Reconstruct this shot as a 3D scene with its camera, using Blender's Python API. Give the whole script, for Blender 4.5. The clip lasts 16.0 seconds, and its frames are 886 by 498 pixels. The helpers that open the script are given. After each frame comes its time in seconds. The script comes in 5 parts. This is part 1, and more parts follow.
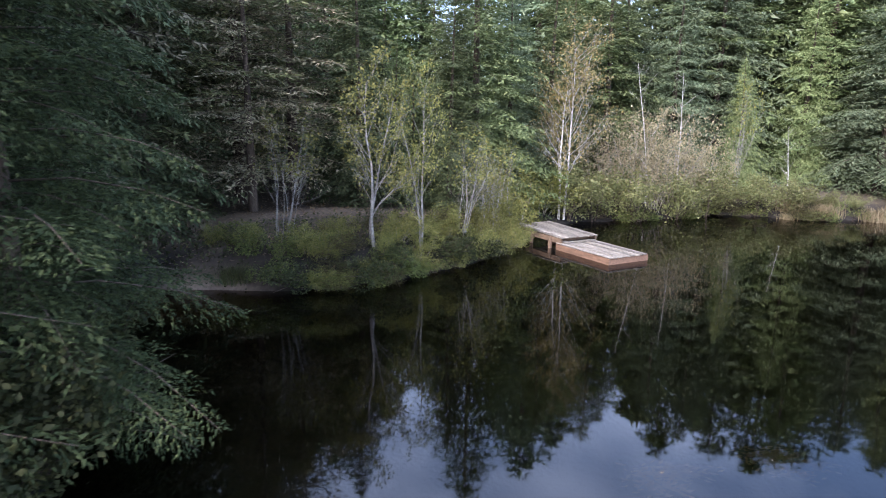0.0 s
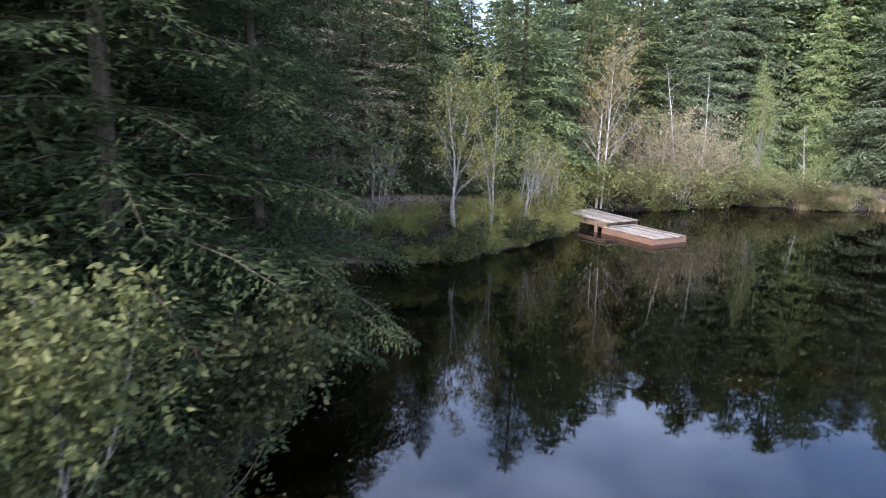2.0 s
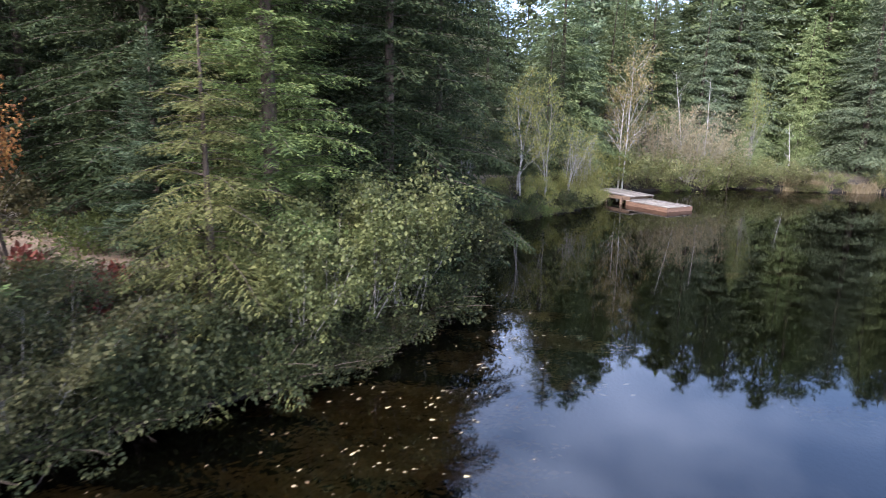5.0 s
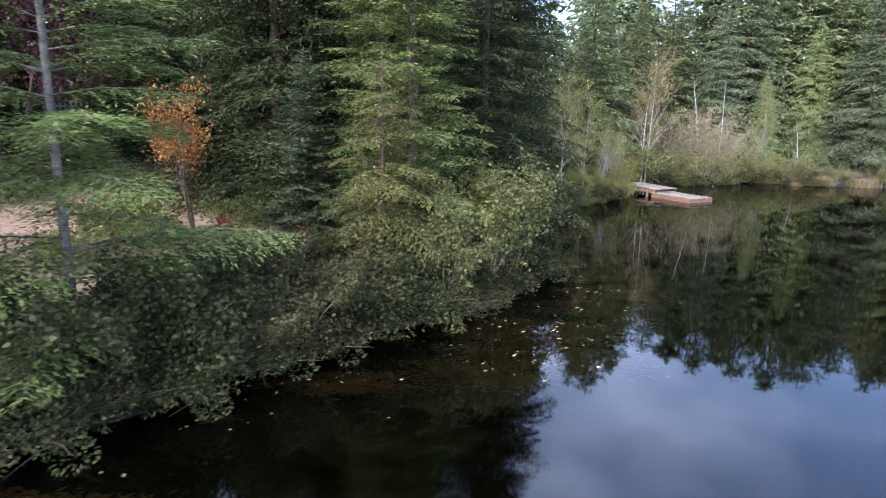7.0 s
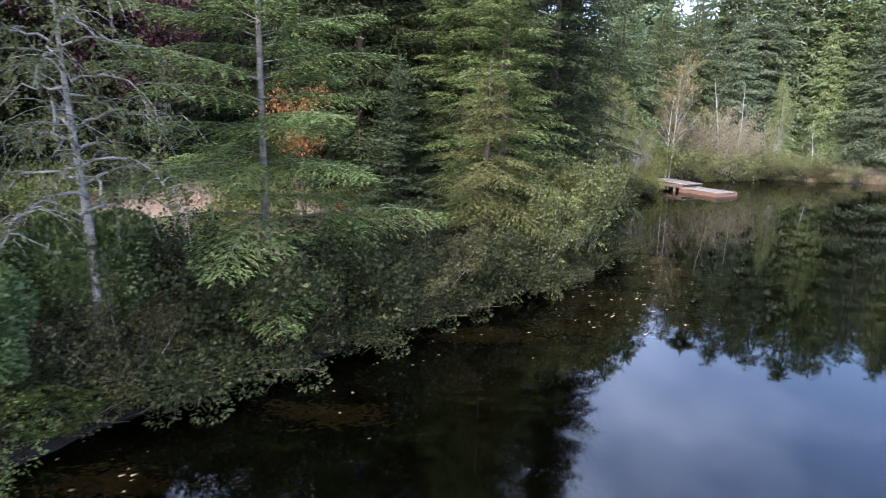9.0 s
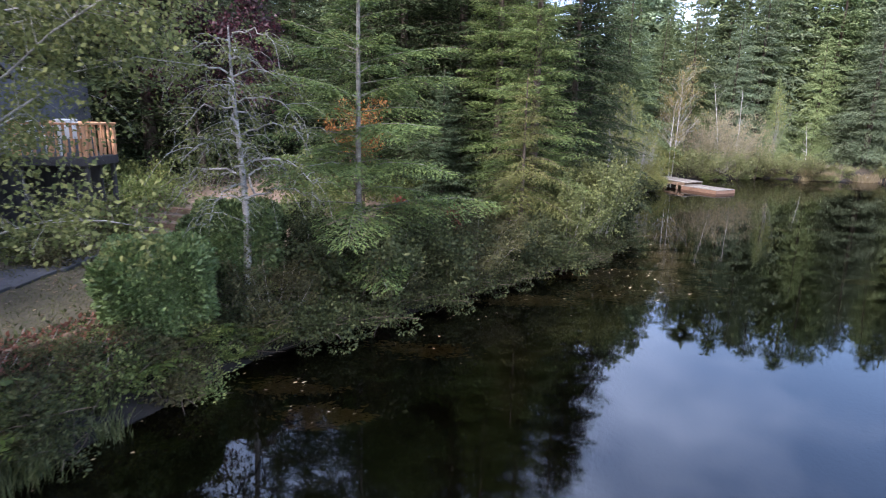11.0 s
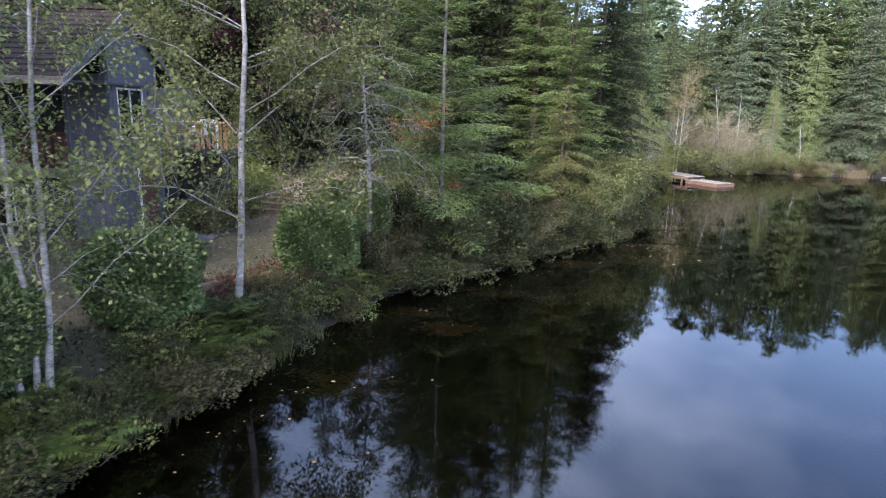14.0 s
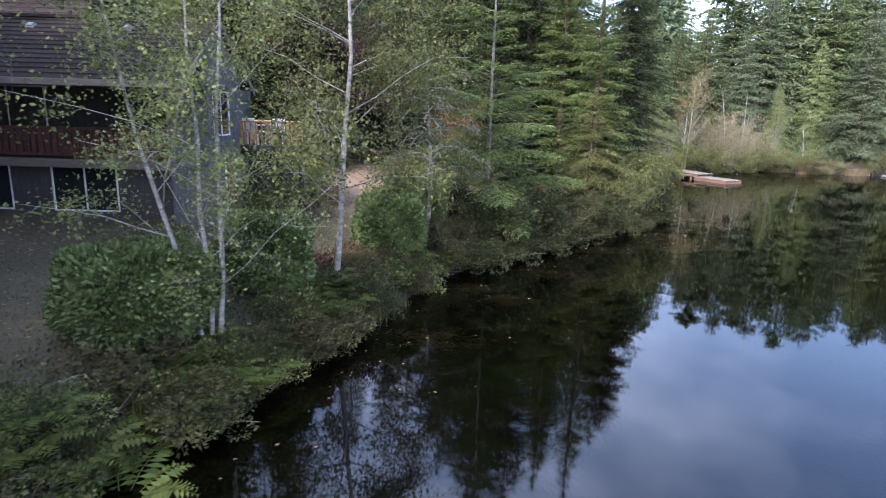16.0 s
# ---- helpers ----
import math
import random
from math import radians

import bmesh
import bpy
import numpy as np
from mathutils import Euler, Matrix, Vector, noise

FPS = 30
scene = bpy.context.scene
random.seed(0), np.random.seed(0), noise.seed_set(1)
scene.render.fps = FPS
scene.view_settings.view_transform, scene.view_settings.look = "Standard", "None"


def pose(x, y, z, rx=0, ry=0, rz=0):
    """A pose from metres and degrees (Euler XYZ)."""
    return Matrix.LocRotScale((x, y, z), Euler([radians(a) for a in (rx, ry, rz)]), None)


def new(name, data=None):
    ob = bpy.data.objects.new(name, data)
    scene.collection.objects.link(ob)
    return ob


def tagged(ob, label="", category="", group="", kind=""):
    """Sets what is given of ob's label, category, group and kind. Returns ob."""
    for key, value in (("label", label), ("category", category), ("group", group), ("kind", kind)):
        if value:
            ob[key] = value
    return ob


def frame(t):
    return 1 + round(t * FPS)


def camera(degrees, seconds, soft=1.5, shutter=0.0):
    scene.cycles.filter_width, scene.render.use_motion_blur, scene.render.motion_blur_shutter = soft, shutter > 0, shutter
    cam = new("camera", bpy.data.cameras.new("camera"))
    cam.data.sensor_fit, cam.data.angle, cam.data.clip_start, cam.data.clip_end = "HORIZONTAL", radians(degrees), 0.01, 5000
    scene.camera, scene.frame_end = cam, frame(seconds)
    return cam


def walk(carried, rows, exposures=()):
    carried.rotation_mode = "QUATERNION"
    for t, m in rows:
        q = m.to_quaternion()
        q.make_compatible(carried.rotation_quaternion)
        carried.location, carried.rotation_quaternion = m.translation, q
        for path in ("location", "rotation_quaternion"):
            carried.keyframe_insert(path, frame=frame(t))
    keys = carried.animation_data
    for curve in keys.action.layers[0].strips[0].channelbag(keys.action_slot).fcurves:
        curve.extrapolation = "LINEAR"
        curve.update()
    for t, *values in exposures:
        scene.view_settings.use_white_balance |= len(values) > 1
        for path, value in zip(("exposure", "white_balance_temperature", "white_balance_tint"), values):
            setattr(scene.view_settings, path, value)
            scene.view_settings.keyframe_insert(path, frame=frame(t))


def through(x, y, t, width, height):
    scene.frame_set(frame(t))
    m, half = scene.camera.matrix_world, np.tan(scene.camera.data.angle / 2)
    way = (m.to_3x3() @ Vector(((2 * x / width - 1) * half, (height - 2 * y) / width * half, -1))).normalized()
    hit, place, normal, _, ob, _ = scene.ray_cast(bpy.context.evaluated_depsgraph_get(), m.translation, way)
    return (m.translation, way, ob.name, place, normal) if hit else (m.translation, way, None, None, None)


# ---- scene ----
cam = camera(73.2, 16.0, soft=1.0, shutter=0.5)
# seconds, x, y, z, yaw, pitch, roll
ROWS = [
    (0.0, 0.000, 0.000, 4.228, 0.000, -12.045, -0.938),
    (0.5, -0.513, -0.506, 4.203, 0.030, -12.083, -0.952),
    (1.0, -1.068, -1.047, 4.178, 0.058, -12.121, -0.966),
    (1.5, -1.638, -1.707, 4.166, 0.085, -12.159, -0.981),
    (2.0, -2.181, -2.556, 4.141, 0.109, -12.195, -0.997),
    (2.5, -2.655, -3.534, 4.091, 0.131, -12.231, -1.013),
    (3.0, -3.091, -4.600, 4.061, 0.152, -12.266, -1.029),
    (3.5, -3.528, -5.740, 4.030, 0.170, -12.301, -1.046),
    (4.0, -3.968, -6.924, 4.016, 0.186, -12.334, -1.063),
    (4.5, -4.443, -8.072, 4.011, 0.200, -12.367, -1.081),
    (7.0, -7.271, -12.358, 4.049, 0.242, -12.521, -1.177),
    (7.5, -7.872, -12.916, 4.035, 0.245, -12.550, -1.198),
    (8.0, -8.485, -13.425, 4.018, 0.245, -12.578, -1.219),
    (8.5, -9.042, -13.881, 4.011, 0.244, -12.605, -1.241),
    (9.0, -9.541, -14.439, 4.019, 0.240, -12.631, -1.263),
    (11.5, -11.026, -18.055, 4.258, 0.193, -12.753, -1.380),
    (12.0, -11.302, -18.805, 4.270, 0.177, -12.775, -1.405),
    (12.5, -11.626, -19.498, 4.284, 0.160, -12.797, -1.430),
    (13.0, -11.984, -20.135, 4.282, 0.141, -12.817, -1.456),
    (13.5, -12.318, -20.710, 4.292, 0.119, -12.837, -1.482),
    (14.0, -12.616, -21.122, 4.290, 0.096, -12.856, -1.509),
    (14.5, -12.920, -21.526, 4.273, 0.070, -12.875, -1.536),
    (15.0, -13.297, -22.007, 4.248, 0.043, -12.893, -1.564),
    (15.5, -13.703, -22.580, 4.260, 0.014, -12.910, -1.592),
    (16.0, -14.110, -23.076, 4.281, -0.017, -12.926, -1.621),
]
walk(cam, [(t, pose(x, y, z, 90 + pitch, 0, yaw) @ pose(0, 0, 0, 0, 0, -roll)) for t, x, y, z, yaw, pitch, roll in ROWS],
     exposures=[(0.0, 1.52, 5860, 21), (16.0, 1.52, 5860, 21)])

# ---- daylight ----
SUN_AZ, SUN_EL = radians(212), radians(41)      # azimuth from +y towards +x
world = bpy.data.worlds.new("sky")
scene.world = world
world.use_nodes = True
wn, wl = world.node_tree.nodes, world.node_tree.links
wn.clear()
sky = wn.new("ShaderNodeTexSky")
sky.sky_type, sky.sun_disc = "NISHITA", False
sky.sun_elevation, sky.sun_rotation = SUN_EL, SUN_AZ
sky.air_density, sky.dust_density = 1.0, 2.5
coord, cmap, cloud, cramp, cmix = (wn.new("ShaderNodeTexCoord"), wn.new("ShaderNodeMapping"), wn.new("ShaderNodeTexNoise"),
                                   wn.new("ShaderNodeValToRGB"), wn.new("ShaderNodeMix"))
cmix.data_type = "RGBA"
cmap.inputs["Scale"].default_value = (1.6, 1.6, 3.2)
cloud.inputs["Scale"].default_value, cloud.inputs["Detail"].default_value, cloud.inputs["Roughness"].default_value = 1.5, 6, 0.55
cramp.color_ramp.elements[0].position, cramp.color_ramp.elements[1].position = 0.4, 1.0
cmix.inputs["B"].default_value = (7.9, 9.2, 11.2, 1)
back, wout = wn.new("ShaderNodeBackground"), wn.new("ShaderNodeOutputWorld")
back.inputs["Strength"].default_value = 0.21
wl.new(coord.outputs["Generated"], cmap.inputs["Vector"])
wl.new(cmap.outputs["Vector"], cloud.inputs["Vector"])
wl.new(cloud.outputs["Fac"], cramp.inputs["Fac"])
wl.new(cramp.outputs["Color"], cmix.inputs["Factor"])
wl.new(sky.outputs["Color"], cmix.inputs["A"])
wl.new(cmix.outputs["Result"], back.inputs["Color"])
wl.new(back.outputs["Background"], wout.inputs["Surface"])
sun = new("sun", bpy.data.lights.new("sun", "SUN"))
sun.data.energy, sun.data.angle, sun.data.color = 2.6, radians(3), (1.0, 0.94, 0.85)
sun_dir = Vector((math.sin(SUN_AZ) * math.cos(SUN_EL), math.cos(SUN_AZ) * math.cos(SUN_EL), math.sin(SUN_EL)))
sun.matrix_world = Matrix.Translation(sun_dir * 80) @ sun_dir.to_track_quat("Z", "Y").to_matrix().to_4x4()


# ---- materials ----
def material(name):
    m = bpy.data.materials.new(name)
    m.use_nodes = True
    return m, m.node_tree.nodes, m.node_tree.links, m.node_tree.nodes["Principled BSDF"]


def ramp(n, stops):
    r = n.new("ShaderNodeValToRGB")
    e = r.color_ramp.elements
    while len(e) < len(stops):
        e.new(0.5)
    for el, (p, c) in zip(e, stops):
        el.position, el.color = p, (*c, 1)
    return r


def foliage(name, dark, mid, light, through=0.4, rough=0.5, patch=0.5, gloss=0.35):
    """Leaves or needles: each clump its own shade, patches of tint over the crown, some light let through."""
    m, n, l, b = material(name)
    geo, info, tex = n.new("ShaderNodeNewGeometry"), n.new("ShaderNodeObjectInfo"), n.new("ShaderNodeTexCoord")
    nz = n.new("ShaderNodeTexNoise")
    nz.inputs["Scale"].default_value, nz.inputs["Detail"].default_value = 0.9, 3
    l.new(tex.outputs["Object"], nz.inputs["Vector"])
    mix1 = n.new("ShaderNodeMix")
    mix1.inputs["Factor"].default_value = patch
    l.new(geo.outputs["Random Per Island"], mix1.inputs["A"])
    l.new(nz.outputs["Fac"], mix1.inputs["B"])
    r = ramp(n, [(0.12, dark), (0.5, mid), (0.88, light)])
    l.new(mix1.outputs["Result"], r.inputs["Fac"])
    hsv = n.new("ShaderNodeHueSaturation")
    hsv.inputs["Saturation"].default_value = 1.02
    hm = n.new("ShaderNodeMapRange")
    hm.inputs["To Min"].default_value, hm.inputs["To Max"].default_value = 0.488, 0.508
    vm = n.new("ShaderNodeMapRange")
    vm.inputs["To Min"].default_value, vm.inputs["To Max"].default_value = 0.82, 1.2
    l.new(info.outputs["Random"], hm.inputs["Value"])
    l.new(info.outputs["Random"], vm.inputs["Value"])
    l.new(hm.outputs["Result"], hsv.inputs["Hue"])
    l.new(vm.outputs["Result"], hsv.inputs["Value"])
    l.new(r.outputs["Color"], hsv.inputs["Color"])
    l.new(hsv.outputs["Color"], b.inputs["Base Color"])
    b.inputs["Roughness"].default_value = rough
    b.inputs["Specular IOR Level"].default_value = gloss
    tr, mx = n.new("ShaderNodeBsdfTranslucent"), n.new("ShaderNodeMixShader")
    mx.inputs["Fac"].default_value = through
    l.new(hsv.outputs["Color"], tr.inputs["Color"])
    l.new(b.outputs["BSDF"], mx.inputs[1])
    l.new(tr.outputs["BSDF"], mx.inputs[2])
    l.new(mx.outputs["Shader"], n["Material Output"].inputs["Surface"])
    return m


def surface(name, stops, scale=3.0, stretch=(1, 1, 1), rough=0.8, bump=0.3, metal=0.0, fine=18.0, space="Object", vary=0.0):
    """A two-scale mottled surface with relief."""
    m, n, l, b = material(name)
    tex, mp = n.new("ShaderNodeTexCoord"), n.new("ShaderNodeMapping")
    mp.inputs["Scale"].default_value = stretch
    l.new(tex.outputs[space], mp.inputs["Vector"])
    a, c = n.new("ShaderNodeTexNoise"), n.new("ShaderNodeTexNoise")
    a.inputs["Scale"].default_value, a.inputs["Detail"].default_value = scale, 5
    c.inputs["Scale"].default_value, c.inputs["Detail"].default_value = fine, 4
    for t in (a, c):
        l.new(mp.outputs["Vector"], t.inputs["Vector"])
    mx = n.new("ShaderNodeMix")
    mx.inputs["Factor"].default_value = 0.45
    l.new(a.outputs["Fac"], mx.inputs["A"])
    l.new(c.outputs["Fac"], mx.inputs["B"])
    r = ramp(n, stops)
    l.new(mx.outputs["Result"], r.inputs["Fac"])
    colour = r.outputs["Color"]
    if vary:
        info, vm, hsv = n.new("ShaderNodeObjectInfo"), n.new("ShaderNodeMapRange"), n.new("ShaderNodeHueSaturation")
        vm.inputs["To Min"].default_value, vm.inputs["To Max"].default_value = 1 - vary, 1 + vary
        l.new(info.outputs["Random"], vm.inputs["Value"])
        l.new(vm.outputs["Result"], hsv.inputs["Value"])
        l.new(colour, hsv.inputs["Color"])
        colour = hsv.outputs["Color"]
    l.new(colour, b.inputs["Base Color"])
    b.inputs["Roughness"].default_value, b.inputs["Metallic"].default_value = rough, metal
    b.inputs["Specular IOR Level"].default_value = 0.25
    if bump:
        bp = n.new("ShaderNodeBump")
        bp.inputs["Strength"].default_value, bp.inputs["Distance"].default_value = bump, 0.02
        l.new(mx.outputs["Result"], bp.inputs["Height"])
        l.new(bp.outputs["Normal"], b.inputs["Normal"])
    return m


FIR = foliage("fir_needles", (0.0404, 0.0654, 0.0233), (0.0987, 0.14, 0.046), (0.202, 0.244, 0.0781), through=0.25, rough=0.65, patch=0.5, gloss=0.15)
FIR_DARK = foliage("hemlock_needles", (0.0323, 0.0484, 0.0242), (0.0716, 0.0935, 0.0462), (0.139, 0.16, 0.0748), through=0.25, rough=0.65, patch=0.5, gloss=0.15)
# darker copy of FIR_DARK, with the bank's tree shade put into the colour
HEMLOCK_SHADED = foliage("shade_tinted_hemlock_needles", (0.0143, 0.0237, 0.0109), (0.0337, 0.0471, 0.0201), (0.0715, 0.0875, 0.0352), through=0.25, rough=0.65, patch=0.5, gloss=0.1)
FIR_BLUE = foliage("blue_fir_needles", (0.0608, 0.0875, 0.051), (0.128, 0.167, 0.0972), (0.243, 0.285, 0.17), through=0.25, rough=0.65, patch=0.5, gloss=0.1)
FIR_DEEP = foliage("deep_green_needles", (0.0217, 0.0347, 0.0186), (0.0527, 0.0744, 0.0384), (0.118, 0.143, 0.0775), through=0.25, rough=0.65, patch=0.5, gloss=0.15)
FIR_BRIGHT = foliage("bright_hemlock_sprays", (0.0501, 0.0636, 0.0201), (0.121, 0.133, 0.0433), (0.227, 0.224, 0.0785), through=0.25, rough=0.65, patch=0.5, gloss=0.15)
CEDAR = foliage("cedar_sprays", (0.0893, 0.118, 0.0473), (0.173, 0.215, 0.0924), (0.294, 0.336, 0.158), through=0.25, rough=0.65, patch=0.5, gloss=0.1)
PINE = foliage("pine_needles", (0.08, 0.101, 0.0475), (0.158, 0.184, 0.085), (0.293, 0.294, 0.131), through=0.25, rough=0.65, patch=0.5, gloss=0.15)
# lighter copy of FIR: sunlight and haze on far trees put into the colour
FIR_LIT = foliage("light_tinted_fir_needles", (0.0527, 0.0772, 0.0328), (0.114, 0.149, 0.0643), (0.222, 0.257, 0.117), through=0.25, rough=0.65, patch=0.5, gloss=0.1)
RUST = foliage("rusty_needles", (0.1, 0.109, 0.0639), (0.201, 0.192, 0.119), (0.347, 0.301, 0.201), through=0.25, rough=0.65, patch=0.5, gloss=0.15)
LEAF = foliage("shrub_leaves", (0.0497, 0.0702, 0.0216), (0.113, 0.14, 0.0454), (0.254, 0.265, 0.0918), rough=0.6, gloss=0.2)
# leaf colour darkened to hold the shade lying on the bank brush
LEAF_SHADE = foliage("shade_tinted_leaves", (0.0136, 0.02, 0.0084), (0.0429, 0.053, 0.021), (0.132, 0.138, 0.0578), patch=0.6, rough=0.6, gloss=0.2)
LEAF_GREY = foliage("willow_leaves", (0.0456, 0.0579, 0.0205), (0.114, 0.133, 0.0482), (0.246, 0.263, 0.102), rough=0.55, gloss=0.22)
LEAF_OLIVE = foliage("alder_leaves", (0.066, 0.076, 0.028), (0.15, 0.16, 0.062), (0.28, 0.275, 0.12))
LEAF_ALDER = foliage("fading_alder_leaves", (0.0466, 0.0612, 0.0205), (0.109, 0.131, 0.046), (0.228, 0.237, 0.0965), rough=0.6, gloss=0.15)
LEAF_BROWN = foliage("browning_leaves", (0.03, 0.029, 0.013), (0.075, 0.072, 0.031), (0.155, 0.142, 0.065), patch=0.6, rough=0.6, gloss=0.2)
LEAF_LIME = foliage("yellow_green_leaves", (0.075, 0.084, 0.024), (0.17, 0.178, 0.055), (0.33, 0.315, 0.11), rough=0.6, gloss=0.2)
LEAF_GOLD = foliage("golden_leaves", (0.1, 0.085, 0.035), (0.22, 0.185, 0.075), (0.36, 0.3, 0.13))
LEAF_TAN = foliage("dry_tan_leaves", (0.17, 0.152, 0.08), (0.31, 0.275, 0.16), (0.47, 0.42, 0.27))
LAUREL = foliage("laurel_leaves", (0.0312, 0.0551, 0.0166), (0.09, 0.133, 0.0459), (0.193, 0.248, 0.101), through=0.15, rough=0.45, gloss=0.3)
BARK_WHITE = surface("white_birch_bark", [(0.3, (0.12, 0.11, 0.1)), (0.5, (0.42, 0.41, 0.38)), (0.75, (0.68, 0.67, 0.63))], 4, (1, 1, 3), 0.8, 0.3, fine=25)
PLUM = foliage("plum_leaves", (0.0096, 0.0048, 0.0072), (0.0272, 0.0104, 0.0144), (0.088, 0.024, 0.032))
MAPLE = foliage("maple_leaves", (0.104, 0.0412, 0.0174), (0.246, 0.114, 0.0398), (0.413, 0.247, 0.0796), rough=0.6, gloss=0.2)
CRIMSON = foliage("crimson_leaves", (0.05, 0.03, 0.02), (0.15, 0.045, 0.032), (0.3, 0.08, 0.055))
RUSSET = foliage("russet_ground_cover", (0.0743, 0.0308, 0.0205), (0.163, 0.0705, 0.0487), (0.252, 0.122, 0.0834))
GRASS = foliage("bank_grass", (0.03, 0.042, 0.014), (0.075, 0.085, 0.03), (0.15, 0.145, 0.06))
REED = foliage("dry_reeds", (0.126, 0.099, 0.054), (0.234, 0.189, 0.108), (0.360, 0.306, 0.180))
FERN = foliage("fern_fronds", (0.0279, 0.0488, 0.0105), (0.0697, 0.0978, 0.0209), (0.153, 0.167, 0.0418))
WEED = foliage("water_weed", (0.189, 0.137, 0.0662), (0.426, 0.321, 0.165), (0.734, 0.576, 0.307), through=0.1, patch=0.7)
FALLEN = foliage("fallen_leaves", (0.07, 0.045, 0.025), (0.15, 0.1, 0.05), (0.28, 0.21, 0.11), through=0.1)
BARK_PALE = surface("pale_alder_bark", [(0.3, (0.05, 0.046, 0.038)), (0.55, (0.17, 0.162, 0.142)), (0.8, (0.36, 0.35, 0.32))], 4, (1, 1, 3), 0.85, 0.5, fine=25)
BARK_SILVER = surface("silver_grey_bark", [(0.3, (0.07, 0.066, 0.058)), (0.5, (0.2, 0.192, 0.174)), (0.75, (0.42, 0.41, 0.38))], 4, (1, 1, 3), 0.85, 0.4, fine=25)
BARK = surface("fir_bark", [(0.3, (0.03, 0.024, 0.018)), (0.55, (0.085, 0.065, 0.05)), (0.8, (0.18, 0.15, 0.12))], 5, (3, 3, 0.6), 0.9, 0.8)
TWIG = surface("grey_twigs", [(0.3, (0.13, 0.115, 0.095)), (0.6, (0.3, 0.275, 0.24)), (0.8, (0.42, 0.4, 0.36))], 6, (1, 1, 1), 0.85, 0.2)
WOOD_GREY = surface("weathered_boards", [(0.3, (0.06, 0.052, 0.042)), (0.55, (0.19, 0.172, 0.145)), (0.8, (0.46, 0.43, 0.37))], 2.2, (1, 9, 9), 0.85, 0.5, fine=9, vary=0.5)
WOOD_FASCIA = surface("russet_fascia", [(0.3, (0.085, 0.05, 0.034)), (0.55, (0.17, 0.102, 0.066)), (0.8, (0.26, 0.17, 0.12))], 3, (1, 6, 6), 0.75, 0.3)
WOOD_NEW = surface("cedar_deck_wood", [(0.3, (0.3, 0.14, 0.07)), (0.55, (0.46, 0.25, 0.13)), (0.8, (0.56, 0.34, 0.2))], 3, (4, 4, 1), 0.7, 0.3)
WOOD_RED = surface("red_stained_wood", [(0.3, (0.05, 0.02, 0.018)), (0.55, (0.1, 0.042, 0.038)), (0.8, (0.16, 0.075, 0.068))], 3, (4, 4, 1), 0.7, 0.3)
BALCONY = surface("weathered_edge_board", [(0.3, (0.09, 0.075, 0.066)), (0.55, (0.15, 0.128, 0.114)), (0.8, (0.22, 0.195, 0.175))], 3, (1, 6, 6), 0.85, 0.3)
SIDING = surface("grey_siding", [(0.3, (0.06, 0.063, 0.075)), (0.55, (0.1, 0.104, 0.12)), (0.8, (0.14, 0.145, 0.16))], 2.5, (5, 5, 1), 0.8, 0.3)
# darker siding for recessed walls, soffit, deck underside and dock float
SIDING_DARK = surface("dark_siding", [(0.3, (0.03, 0.028, 0.028)), (0.55, (0.055, 0.052, 0.052)), (0.8, (0.085, 0.08, 0.08))], 2.5, (5, 5, 1), 0.8, 0.3)
ROOFING = surface("brown_shake_roof", [(0.3, (0.016, 0.013, 0.012)), (0.55, (0.036, 0.03, 0.027)), (0.8, (0.07, 0.058, 0.052))], 3, (2, 6, 6), 0.95, 0.5, vary=0.12)
ROOFING.node_tree.nodes["Principled BSDF"].inputs["Specular IOR Level"].default_value = 0.06
WHITE = surface("white_paint", [(0.3, (0.5, 0.5, 0.49)), (0.7, (0.7, 0.7, 0.68))], 4, (1, 1, 1), 0.5, 0.1)
CONCRETE = surface("concrete", [(0.3, (0.26, 0.25, 0.225)), (0.55, (0.38, 0.365, 0.33)), (0.8, (0.5, 0.485, 0.45))], 1.5, (1, 1, 1), 0.9, 0.3)
SLATE = surface("grey_patio_slab", [(0.3, (0.035, 0.036, 0.04)), (0.55, (0.065, 0.067, 0.073)), (0.8, (0.1, 0.1, 0.106))], 1.2, (1, 1, 1), 0.75, 0.2)
TIMBER = surface("old_timber", [(0.3, (0.07, 0.045, 0.03)), (0.55, (0.16, 0.11, 0.075)), (0.8, (0.27, 0.21, 0.15))], 3, (1, 5, 5), 0.9, 0.5)
PLASTIC = surface("white_plastic", [(0.3, (0.7, 0.7, 0.7)), (0.7, (0.82, 0.82, 0.82))], 3, (1, 1, 1), 0.35, 0.0)
STEEL = surface("grey_metal", [(0.3, (0.12, 0.12, 0.125)), (0.55, (0.2, 0.2, 0.205)), (0.8, (0.3, 0.3, 0.305))], 5, (1, 1, 1), 0.6, 0.1)
GLASS, gn, gl, gb = material("window_glass")
gb.inputs["Base Color"].default_value = (0.015, 0.017, 0.02, 1)
gb.inputs["Roughness"].default_value = 0.04

# pond water: clear brown water, glossy by Fresnel
WATER, n, l, b = material("pond_water")
fr, glossy, clear, mx = n.new("ShaderNodeFresnel"), n.new("ShaderNodeBsdfGlossy"), n.new("ShaderNodeBsdfTransparent"), n.new("ShaderNodeMixShader")
fr.inputs["IOR"].default_value = 1.64
glossy.inputs["Roughness"].default_value = 0.028
clear.inputs["Color"].default_value = (0.25, 0.2, 0.13, 1)
wt, wnz, wbp = n.new("ShaderNodeTexCoord"), n.new("ShaderNodeTexNoise"), n.new("ShaderNodeBump")     # faint ripples
wnz.inputs["Scale"].default_value, wnz.inputs["Detail"].default_value = 0.9, 1.0
wbp.inputs["Strength"].default_value, wbp.inputs["Distance"].default_value = 0.12, 0.02
